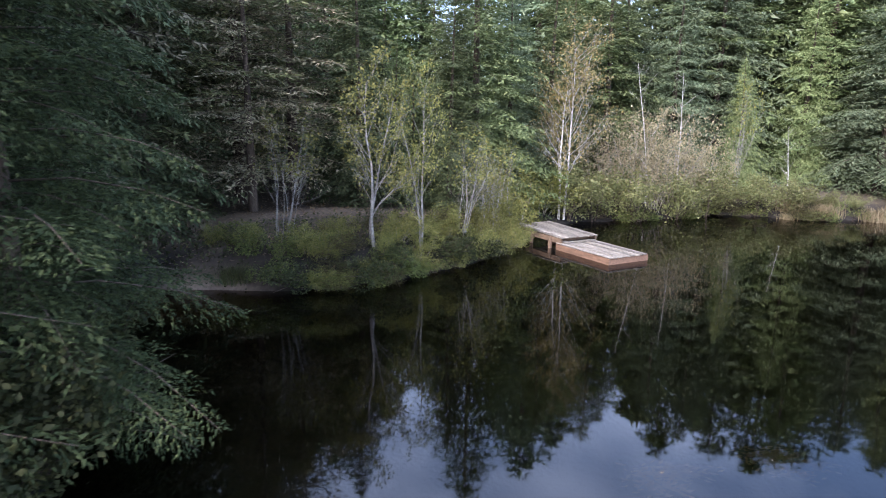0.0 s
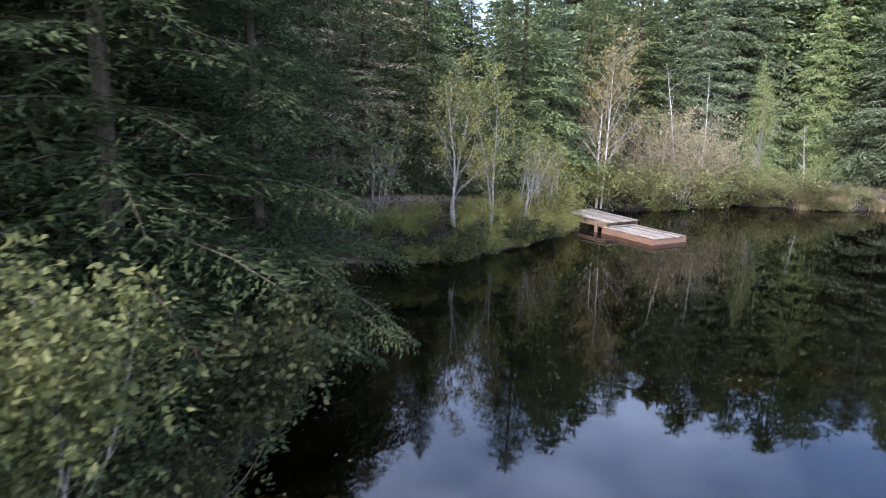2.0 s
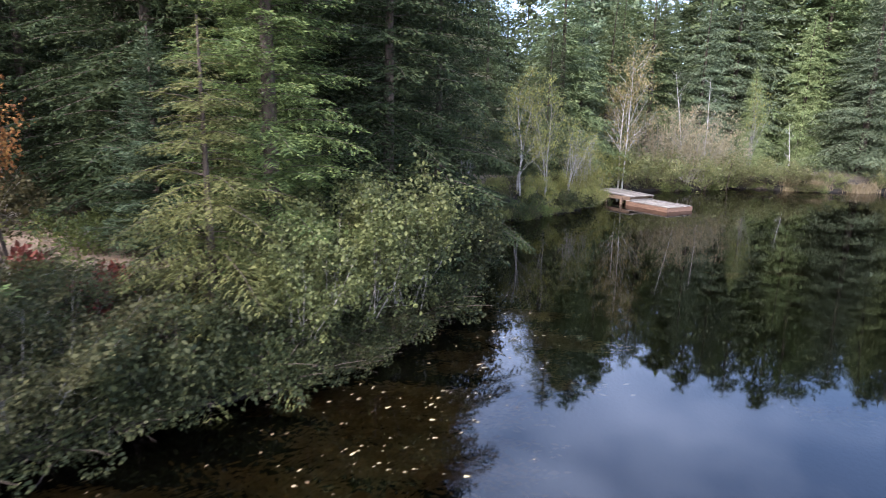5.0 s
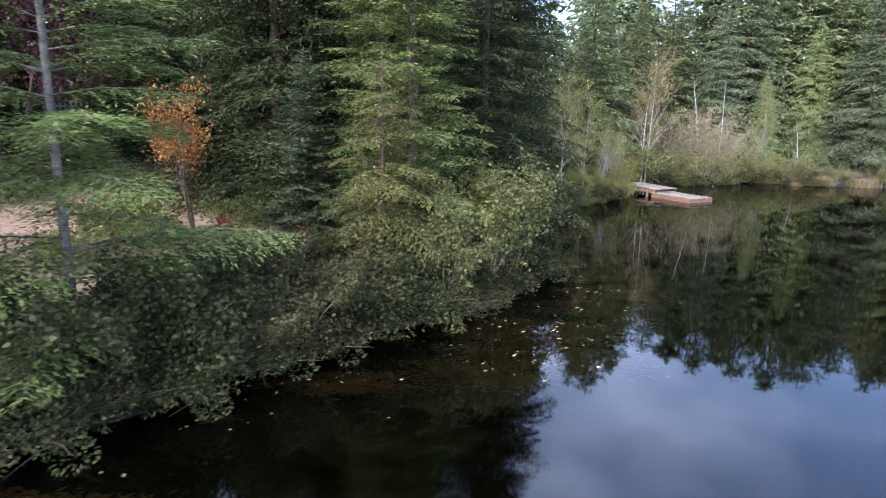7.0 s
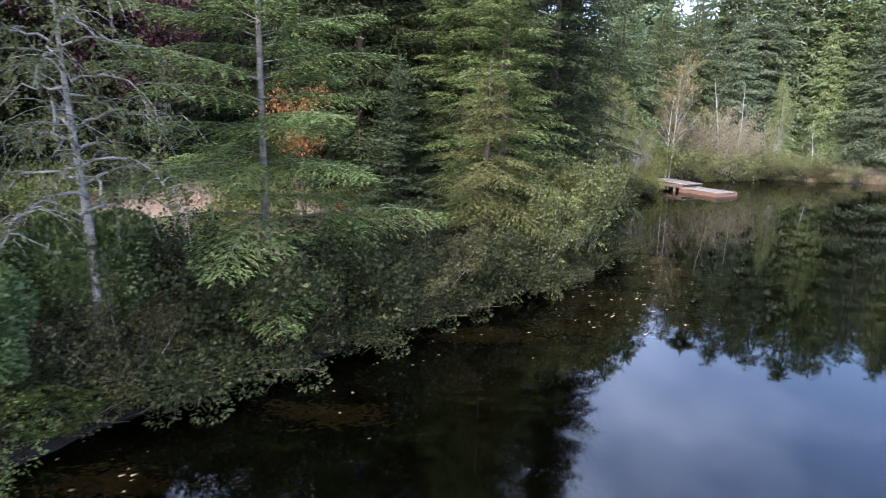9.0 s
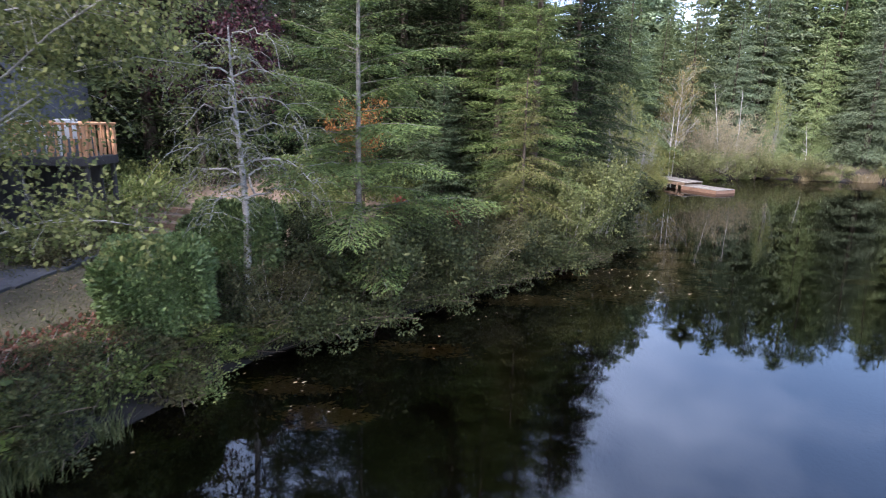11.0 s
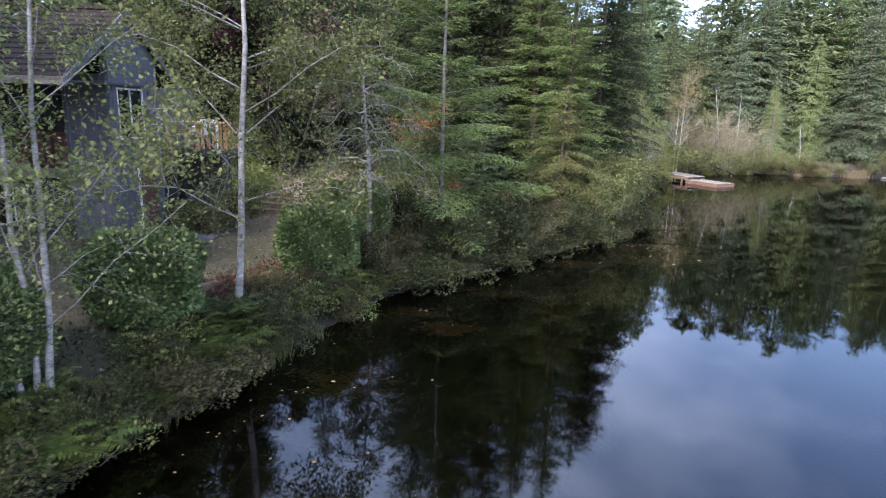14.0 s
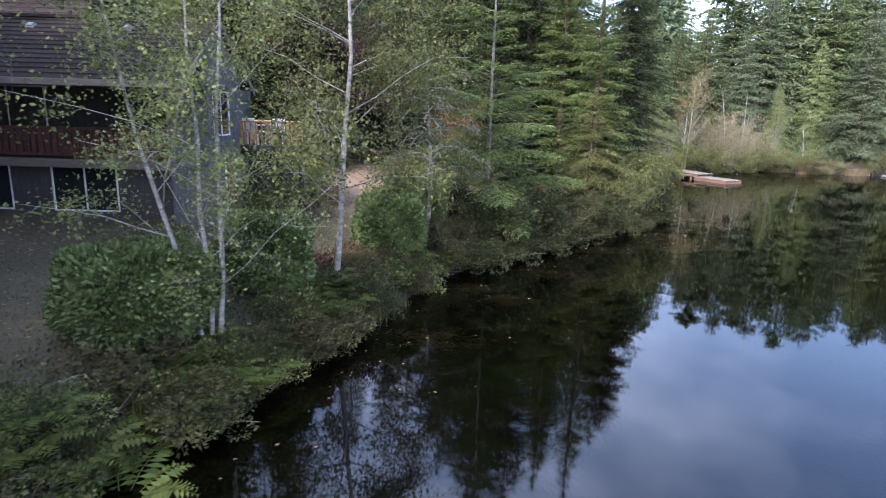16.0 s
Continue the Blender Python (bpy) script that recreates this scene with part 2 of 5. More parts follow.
l.new(wt.outputs["Object"], wnz.inputs["Vector"])
l.new(wnz.outputs["Fac"], wbp.inputs["Height"])
l.new(wbp.outputs["Normal"], glossy.inputs["Normal"])
l.new(fr.outputs["Fac"], mx.inputs["Fac"])
l.new(clear.outputs["BSDF"], mx.inputs[1])
l.new(glossy.outputs["BSDF"], mx.inputs[2])
l.new(mx.outputs["Shader"], n["Material Output"].inputs["Surface"])

# ground: forest floor, with lawn, bare dirt and pond mud where they lie
GROUND, n, l, b = material("forest_floor")
tex, big, small = n.new("ShaderNodeTexCoord"), n.new("ShaderNodeTexNoise"), n.new("ShaderNodeTexNoise")
big.inputs["Scale"].default_value, big.inputs["Detail"].default_value = 0.5, 6
small.inputs["Scale"].default_value, small.inputs["Detail"].default_value = 9, 6
for t in (big, small):
    l.new(tex.outputs["Object"], t.inputs["Vector"])
gm = n.new("ShaderNodeMix")
gm.inputs["Factor"].default_value = 0.55
l.new(big.outputs["Fac"], gm.inputs["A"])
l.new(small.outputs["Fac"], gm.inputs["B"])
kinds = {"floor": [(0.3, (0.02, 0.016, 0.01)), (0.5, (0.055, 0.042, 0.026)), (0.72, (0.13, 0.098, 0.06))],
         "lawn": [(0.3, (0.026, 0.024, 0.012)), (0.5, (0.052, 0.044, 0.023)), (0.72, (0.09, 0.07, 0.04))],
         "dirt": [(0.3, (0.1, 0.066, 0.042)), (0.5, (0.2, 0.145, 0.1)), (0.72, (0.31, 0.24, 0.17))],
         "mud": [(0.35, (0.004, 0.0035, 0.0025)), (0.52, (0.008, 0.006, 0.004)), (0.7, (0.022, 0.015, 0.009))]}
last = None
for kind, stops in kinds.items():
    r = ramp(n, stops)
    l.new(gm.outputs["Result"], r.inputs["Fac"])
    if last is None:
        last = r.outputs["Color"]
        continue
    at, mx = n.new("ShaderNodeAttribute"), n.new("ShaderNodeMix")
    at.attribute_name, mx.data_type = kind, "RGBA"
    l.new(at.outputs["Fac"], mx.inputs["Factor"])
    l.new(last, mx.inputs["A"])
    l.new(r.outputs["Color"], mx.inputs["B"])
    last = mx.outputs["Result"]
l.new(last, b.inputs["Base Color"])
b.inputs["Roughness"].default_value = 0.95
bp = n.new("ShaderNodeBump")
bp.inputs["Strength"].default_value, bp.inputs["Distance"].default_value = 0.6, 0.05
l.new(gm.outputs["Result"], bp.inputs["Height"])
l.new(bp.outputs["Normal"], b.inputs["Normal"])


# ---- mesh helpers ----
def mesh(name, verts, faces, mat, smooth=False):
    """A mesh from an array of points and an array of faces with one number of corners."""
    verts, faces = np.asarray(verts, np.float32), np.asarray(faces, np.int32)
    me = bpy.data.meshes.new(name)
    k = faces.shape[1]
    me.vertices.add(len(verts))
    me.vertices.foreach_set("co", verts.ravel())
    me.loops.add(faces.size)
    me.loops.foreach_set("vertex_index", faces.ravel())
    me.polygons.add(len(faces))
    me.polygons.foreach_set("loop_start", np.arange(len(faces), dtype=np.int32) * k)
    me.polygons.foreach_set("loop_total", np.full(len(faces), k, np.int32))
    if smooth:
        me.polygons.foreach_set("use_smooth", np.ones(len(faces), bool))
    me.materials.append(mat)
    me.update()
    return me


def part(name, bm, mat, parent, label=""):
    """Links a bmesh, or a ready mesh, as one mesh object under a thing or part."""
    if isinstance(bm, bmesh.types.BMesh):
        me = bpy.data.meshes.new(name)
        bm.to_mesh(me)
        bm.free()
        me.materials.append(mat)
    else:
        me = bm
    ob = new(name, me)
    ob.parent = parent
    if label:
        ob["label"] = label
    return ob


def unit(v):
    return v / np.maximum(np.linalg.norm(v, axis=-1, keepdims=True), 1e-9)


def kites(at, along, side, length, width, fold=0.25):
    """Small leaf-shaped quads, folded along the middle: base, side, tip, side."""
    length, width = np.asarray(length)[:, None], np.asarray(width)[:, None]
    along, side = unit(along), unit(side)
    up = np.cross(along, side)
    mid = at + along * length * 0.45
    v = np.stack([at, mid + side * width * 0.5 + up * width * fold, at + along * length, mid - side * width * 0.5 + up * width * fold], 1).reshape(-1, 3)
    f = np.arange(len(v), dtype=np.int32).reshape(-1, 4)
    return v, f


def spikes(at, along, side, length, width):
    """Needle sprays: thin triangles, broad at the foot and pointed."""
    length, width = np.asarray(length)[:, None], np.asarray(width)[:, None]
    along, side = unit(along), unit(side)
    foot = at + along * length * 0.12
    v = np.stack([foot - side * width * 0.5, foot + side * width * 0.5, at + along * length * 1.1], 1).reshape(-1, 3)
    return v, np.arange(len(v), dtype=np.int32).reshape(-1, 3)


def rand_dirs(rng, n):
    return unit(rng.normal(size=(n, 3)))


def tubes(lines, sides=5):
    """Tapered tubes along polylines: each line is (points, radii)."""
    vs, fs, base = [], [], 0
    ang = np.arange(sides) * 2 * np.pi / sides
    for pts, rad in lines:
        pts, rad = np.asarray(pts, float), np.asarray(rad, float)
        tan = unit(np.gradient(pts, axis=0))
        ref = np.where(np.abs(tan[:, 2:3]) > 0.9, np.array([[1.0, 0, 0]]), np.array([[0, 0, 1.0]]))
        a = unit(np.cross(tan, ref))
        c = np.cross(tan, a)
        ring = pts[:, None] + rad[:, None, None] * (np.cos(ang)[None, :, None] * a[:, None] + np.sin(ang)[None, :, None] * c[:, None])
        vs.append(ring.reshape(-1, 3))
        m = len(pts)
        i, j = np.meshgrid(np.arange(m - 1), np.arange(sides), indexing="ij")
        j2 = (j + 1) % sides
        fs.append((base + np.stack([i * sides + j, i * sides + j2, (i + 1) * sides + j2, (i + 1) * sides + j], -1)).reshape(-1, 4))
        base += m * sides
    return np.concatenate(vs), np.concatenate(fs)


def both(a, c):
    return np.concatenate([a[0], c[0]]), np.concatenate([a[1], c[1] + len(a[0])])


def box(bm, lo, hi, m=None, bevel=0.0):
    """Adds a box between two corners."""
    lo, hi = Vector(lo), Vector(hi)
    g = bmesh.ops.create_cube(bm, size=1)
    t = Matrix.Translation((lo + hi) / 2) @ Matrix.Diagonal((*(hi - lo), 1))
    bmesh.ops.transform(bm, matrix=(m @ t) if m else t, verts=g["verts"])
    if bevel:
        es = list({e for v in g["verts"] for e in v.link_edges})
        bmesh.ops.bevel(bm, geom=es, offset=bevel, segments=1, affect="EDGES")
    return bm


def one_box(lo, hi, m=None, bevel=0.01):
    return box(bmesh.new(), lo, hi, m, bevel)


def thing(name, label, category, group="", kind="", m=None):
    ob = tagged(new(name), label, category, group, kind)
    if m:
        ob.matrix_basis = m
    return ob


# ---- pond shore and ground ----
SHORE = [(-30, -48), (-24, -30), (-20.2, -20.5), (-17.4, -15.8), (-16.0, -12.6), (-15.2, -10.2), (-14.1, -7.7), (-12.6, -6.0), (-10.9, -4.2),
         (-9.6, -2.5), (-8.0, -1.2), (-6.4, 0.2), (-5.3, 1.9), (-4.7, 4), (-4.6, 6), (-5.3, 8.5), (-6.8, 11), (-8.0, 13), (-7.3, 14.7), (-5.4, 14.4),
         (-3.9, 14.5), (-2.6, 14.9), (-1.2, 15.7), (0.6, 17.6), (2.2, 20), (3.3, 22), (4, 24.3), (6, 26), (9.4, 27), (13.3, 29), (15.5, 28.4),
         (17, 27.7), (20.5, 27.7), (26, 28.5), (34, 27), (42, 20), (46, 5), (44, -20), (40, -45), (10, -60), (-15, -58)]


def shore_distance(p):
    """Metres from the waterline: plus on land, minus in the pond."""
    s = np.array(SHORE, float)
    a, b2 = s, np.roll(s, -1, 0)
    best, inside = np.full(len(p), 1e9), np.zeros(len(p), bool)
    for q, r in zip(a, b2):
        d = r - q
        t = np.clip(((p - q) @ d) / (d @ d), 0, 1)
        best = np.minimum(best, np.hypot(*(p - q - t[:, None] * d).T))
        cross = ((q[1] > p[:, 1]) != (r[1] > p[:, 1])) & (p[:, 0] < (r[0] - q[0]) * (p[:, 1] - q[1]) / (r[1] - q[1] + 1e-12) + q[0])
        inside ^= cross
    return np.where(inside, -best, best)


def wobble(p, scale, seed):
    rng = np.random.default_rng(seed)
    w = np.zeros(len(p))
    for k in range(6):
        a, ph, f = rng.uniform(0, 6.28), rng.uniform(0, 6.28), scale * rng.uniform(0.6, 1.9)
        w += np.sin((p[:, 0] * np.cos(a) + p[:, 1] * np.sin(a)) * f + ph)
    return w / 6


def height(p):
    """The ground's height."""
    p = np.atleast_2d(np.asarray(p, float))
    d = shore_distance(p) + 0.18 * wobble(p, 2.2, 3)
    land = np.interp(d, [0, 0.25, 1.0, 2.2, 6, 14, 40, 120], [0.0, 0.22, 0.6, 0.85, 1.05, 1.5, 2.6, 4])
    bank = np.exp(-((p[:, 0] + 2.5) ** 2 + (p[:, 1] - 17) ** 2) / 18) * 0.6 * np.clip(d * 2, 0, 1)
    rise = np.clip((p[:, 1] + 3) / 12, 0, 1) * np.clip((-13 - p[:, 0]) / 5, 0, 1) * 0.5
    bed = np.interp(-d, [0, 0.4, 1.6, 3.2, 7, 20], [0.0, -0.12, -0.3, -0.75, -1.7, -2.6])
    return np.where(d > 0, land + bank + rise, bed) + 0.05 * wobble(p, 1.5, 9) * np.clip(np.abs(d), 0, 1)


def ground_z(x, y):
    return float(height([(x, y)])[0])


def axis_steps(lo, hi, fine, far):
    near = np.arange(lo, hi + fine / 2, fine)
    steps = np.array([0.6, 1.4, 2.6, 4.5, 7.5, 12, 20, 34, 60, 110, 220, far])
    return np.concatenate([lo - steps[::-1], near, hi + steps])


gx, gy = axis_steps(-34, 30, 0.4, 900), axis_steps(-26, 46, 0.4, 900)
GX, GY = np.meshgrid(gx, gy, indexing="ij")
flat = np.stack([GX.ravel(), GY.ravel()], 1)
gz = height(flat)
i, j = np.meshgrid(np.arange(len(gx) - 1), np.arange(len(gy) - 1), indexing="ij")
k = len(gy)
quads = np.stack([i * k + j, (i + 1) * k + j, (i + 1) * k + j + 1, i * k + j + 1], -1).reshape(-1, 4)
gme = mesh("ground", np.column_stack([flat, gz]), quads, GROUND, smooth=True)
dist = shore_distance(flat)


def blob(x, y, rx, ry):
    return np.clip(1.6 - 1.6 * np.hypot((flat[:, 0] - x) / rx, (flat[:, 1] - y) / ry) + 0.35 * wobble(flat, 2.5, 5), 0, 1)


zones = {"lawn": np.maximum(blob(-19.5, -12, 5, 10), blob(-17.0, -8.0, 2.6, 5)) * np.clip(dist * 1.5 - 0.7, 0, 1),
         "dirt": np.clip(blob(-17.2, 3.4, 2.6, 7.5) + blob(-13.5, 4, 4, 3) + blob(-11, 0.5, 1.8, 1.6) + 0.7 * blob(-13.2, -2.0, 2.4, 2.0) + 0.4 * blob(-6.5, 18.5, 6, 1.6) + blob(-6.1, 13.9, 2.2, 1.5), 0, 1),
         "mud": np.clip(2.0 - dist * 1.5, 0, 1) * (1 - blob(-6.0, 13.7, 2.4, 1.7))}
for kind, values in zones.items():
    gme.attributes.new(kind, "FLOAT", "POINT").data.foreach_set("value", values.astype(np.float32))
ground = tagged(new("ground", gme), "leaf-strewn brown forest floor sloping down to the pond", "ground", kind="structure")

wx, wy = np.concatenate([[-60, -40], np.arange(-24, 36, 0.4), [45, 60]]), np.concatenate([[-70, -45], np.arange(-28, 34, 0.4), [45]])
gx, gy = np.meshgrid(wx, wy)
wv_ = np.stack([gx, gy, 0 * gx], -1).reshape(-1, 3)
wi, wj = np.meshgrid(np.arange(len(wy) - 1), np.arange(len(wx) - 1), indexing="ij")
wf_ = np.stack([wi * len(wx) + wj, wi * len(wx) + wj + 1, (wi + 1) * len(wx) + wj + 1, (wi + 1) * len(wx) + wj], -1).reshape(-1, 4)
tagged(new("water", mesh("water", wv_, wf_, WATER, True)), "still dark brown pond water mirroring trees and sky", "pond", kind="structure")


# ---- plants ----
def conifer_meshes(h, r, seed, mat, step=0.3, whorl=0.42, start=0.06, droop=0.35, lift=0.15, kite=0.32, thin=0.33, taper=0.85, twig=0.38, per=5, bare=0.0, ragged=0.3, limbs=True, loose=0.3, fill=0.0, hang=0.12, flat=0.45, reach=0.5, bole=0.0, bark=BARK):
    """Trunk and crown of a conifer: spiralled boughs with flat or hanging sprays of needle clumps."""
    rng = np.random.default_rng(seed)
    lean = rng.normal(size=2) * 0.01 * h
    zs = np.linspace(0, h, 12)
    spine = lambda z: np.stack([lean[0] * (z / h) ** 2, lean[1] * (z / h) ** 2, z], -1)
    r0 = bole or 0.011 * h + 0.03
    lines = [(spine(zs), np.linspace(r0, 0.012, 12))]
    A, D, S, L = [], [], [], []
    z, turn = start * h, rng.uniform(0, 6.28)
    while z < h * 0.985:
        f = (z / h - start) / (1 - start)
        R = r * ((1 - f) ** taper) * (0.55 + 0.45 * min(1, f / 0.12 + 0.4)) + 0.08
        for b0 in range(per):
            turn += 2.4
            az = turn + rng.normal() * 0.3
            Rb = R * rng.uniform(1 - ragged, 1 + ragged * 0.6)
            if bare and rng.random() < bare:
                Rb *= 0.5
            out = np.array([np.cos(az), np.sin(az), 0])
            sd = np.array([-np.sin(az), np.cos(az), 0])
            up, dr = lift * rng.uniform(0.4, 1.5) * (0.5 + f), droop * rng.uniform(0.7, 1.3) * (1 - 0.6 * f)
            n = max(3, int(Rb / step))
            s = (np.arange(n) + rng.uniform(0.2, 0.8, n)) / n
            s = 0.1 + 0.9 * s
            p0 = spine(np.array([z + rng.uniform(-0.5, 0.5) * whorl]))[0]
            pts = p0 + np.outer(s * Rb, out) + np.outer(Rb * (up * s - dr * s ** 2), [0, 0, 1])
            tang = unit(out[None] + np.outer(up - 2 * dr * s, [0, 0, 1]))
            if Rb > 0.5 and (limbs or b0 == 0 and Rb > 2):
                k4 = np.array([0, 0.35, 0.7, 1.0])
                lines.append((p0 + np.outer(k4 * Rb, out) + np.outer(Rb * (up * k4 - dr * k4 ** 2), [0, 0, 1]), np.array([0.01, 0.008, 0.005, 0.002]) * (0.6 + Rb * 0.45)))
            tl = twig * Rb * (1.05 - s) ** 0.7 * np.minimum(1, s * 3 + 0.3) + kite * 0.4
            for sg in (-1, 1):
                dirs = unit(tang * rng.uniform(0.5, 0.95, (n, 1)) + sg * sd[None] + rng.normal(size=(n, 3)) * 0.16 - np.array([0, 0, hang]))
                m = max(1, int(round(twig * Rb / (kite * 0.75))))
                for q in range(m):
                    keep = tl > q * kite * 0.7
                    if not keep.any():
                        continue
                    dq = unit(dirs[keep] + rng.normal(size=(keep.sum(), 3)) * loose)
                    A.append(pts[keep] + dirs[keep] * (q * kite * 0.7) + rng.normal(size=(keep.sum(), 3)) * kite * 0.12 - np.array([0, 0, 0.04 * q * kite]))
                    D.append(dq)
                    S.append(np.cross(dq, np.array([0, 0, 1.0]) + rng.normal(size=(keep.sum(), 3)) * flat))
                    L.append(kite * rng.uniform(0.6, 1.3, keep.sum()))
            if fill:
                k = max(2, int(fill * Rb * Rb / (kite * kite * 9)))
                g = rng.uniform(0.03, reach, k)
                A.append(p0 + np.outer(g * Rb, out) + np.outer(rng.normal(size=k) * Rb * 0.22 * (1.1 - g), sd) + np.outer(Rb * (up * g - dr * g ** 2) - rng.uniform(0, 0.7, k) * whorl, [0, 0, 1]))
                D.append(unit(out[None] * rng.uniform(0, 1, (k, 1)) + rng.normal(size=(k, 3)) * 0.6 - np.array([0, 0, 0.5])))
                S.append(np.cross(D[-1], rand_dirs(rng, k)))
                L.append(kite * rng.uniform(0.7, 1.3, k))
            A.append(pts[-1:])
            D.append(tang[-1:] + rng.normal(size=(1, 3)) * 0.1)
            S.append(sd[None])
            L.append(np.array([kite]))
        z += whorl * rng.uniform(0.7, 1.3) * (1 - 0.45 * f)
    A.append(spine(np.array([h * 0.97])))
    D.append(np.array([[0, 0, 1.0]]))
    S.append(np.array([[1.0, 0, 0]]))
    L.append(np.array([h * 0.04]))
    A, D, S, L = (np.concatenate(q) for q in (A, D, S, L))
    v, f = spikes(A, D, S, L, L * thin * rng.uniform(0.7, 1.3, len(L)))
    tv, tf = both(tubes(lines[:1], 7), tubes(lines[1:], 3))
    return mesh("trunk", tv, tf, bark, True), mesh("crown", v, f, mat)


def plant(name, label, category, meshes, m, group="", names=("trunk", "crown")):
    ob = thing(name, label, category, group)
    for nm, me in zip(names, meshes):
        part(nm, me, None, ob)
    ob.matrix_basis = m
    return ob


def stand(x, y, turn=0.0, size=1.0, wide=1.0, sink=0.05, z=None, lean=(0, 0)):
    """A pose on the ground, turned and scaled."""
    zz = ground_z(x, y) - sink if z is None else z
    return pose(x, y, zz, lean[0], lean[1], turn) @ Matrix.Diagonal((size * wide, size * wide, size, 1))


def woody_meshes(h, seed, stems=1, spread=0.25, levels=3, bark=BARK_PALE, leaf=LEAF_OLIVE, leaves=900, size=0.07, trunk_r=0.06, branch_from=0.25, kids=9, up=0.5, reach=0.38, crown_from=0.2, clump=0.22, curve=0.1, weep=0.0, bunch=1.6):
    """A leafy or half-bare tree or shrub: tapered stems, forked limbs and twigs, leaves along the twigs."""
    rng = np.random.default_rng(seed)
    lines, tips = [], []

    def grow(p, d, length, rad, level):
        n = 7 if level == 0 else 5 if level < levels - 1 else 4
        pts, dirs = [p], [d]
        for q in range(n - 1):
            d = unit(d + rng.normal(size=3) * curve * (1 + level * 0.6) + np.array([0, 0, (0.10 if level else 0.04) - weep * level * q * 0.12]))
            p = p + d * length / (n - 1)
            pts.append(p)
            dirs.append(d)
        pts = np.array(pts)
        lines.append((pts, np.linspace(rad, rad * (0.22 if level else 0.15), n)))
        if level >= levels - 1:
            tips.append(pts)
            return
        count = kids if level == 0 else max(3, kids // 2)
        for q in range(count):
            s = branch_from + (1 - branch_from) * (q + rng.random()) / count if level == 0 else 0.2 + 0.78 * rng.random()
            w = s * (n - 1)
            a = min(int(w), n - 2)
            at = pts[a] + (pts[a + 1] - pts[a]) * (w - a)
            o = rng.normal(size=3)
            o = unit(o - dirs[a] * (o @ dirs[a]))
            nd = unit(o + dirs[a] * up * rng.uniform(0.6, 1.5) + np.array([0, 0, 0.15]))
            grow(at, nd, length * reach * rng.uniform(0.6, 1.25) * (1.15 - 0.55 * s), rad * 0.3 * (1.1 - 0.6 * s), level + 1)

    for q in range(stems):
        az = rng.uniform(0, 2 * np.pi)
        tilt = spread * rng.uniform(0.3, 1.0) if stems > 1 else spread * 0.15
        d = unit(np.array([np.cos(az) * tilt, np.sin(az) * tilt, 1.0]))
        base = np.array([np.cos(az), np.sin(az), 0]) * (0.12 * rng.random() * stems ** 0.5 if stems > 1 else 0)
        grow(base, d, h * rng.uniform(0.75, 1.05) if stems > 1 else h, trunk_r * rng.uniform(0.7, 1.0), 0)
    tv, tf = both(tubes([q for q in lines if len(q[0]) == 7], 7), tubes([q for q in lines if len(q[0]) < 7], 3))
    out = [mesh("trunk", tv, tf, bark, True)]
    if leaves:
        segs = np.concatenate([np.stack([t[:-1], t[1:]], 1) for t in tips])
        segs = segs[segs[:, 0, 2] > crown_from * h] if (segs[:, 0, 2] > crown_from * h).any() else segs
        weight = rng.random(len(segs)) ** bunch
        pick = segs[rng.choice(len(segs), leaves, p=weight / weight.sum())]
        u = rng.random((leaves, 1))
        at = pick[:, 0] * (1 - u) + pick[:, 1] * u + rng.normal(size=(leaves, 3)) * clump * 0.4
        d = unit(rand_dirs(rng, leaves) + np.array([0, 0, -0.35]))
        s = np.cross(d, rand_dirs(rng, leaves))
        L = size * rng.uniform(0.5, 1.6, leaves)
        v, f = kites(at, d, s, L, L * 0.62)
        out.append(mesh("crown", v, f, leaf))
    return out


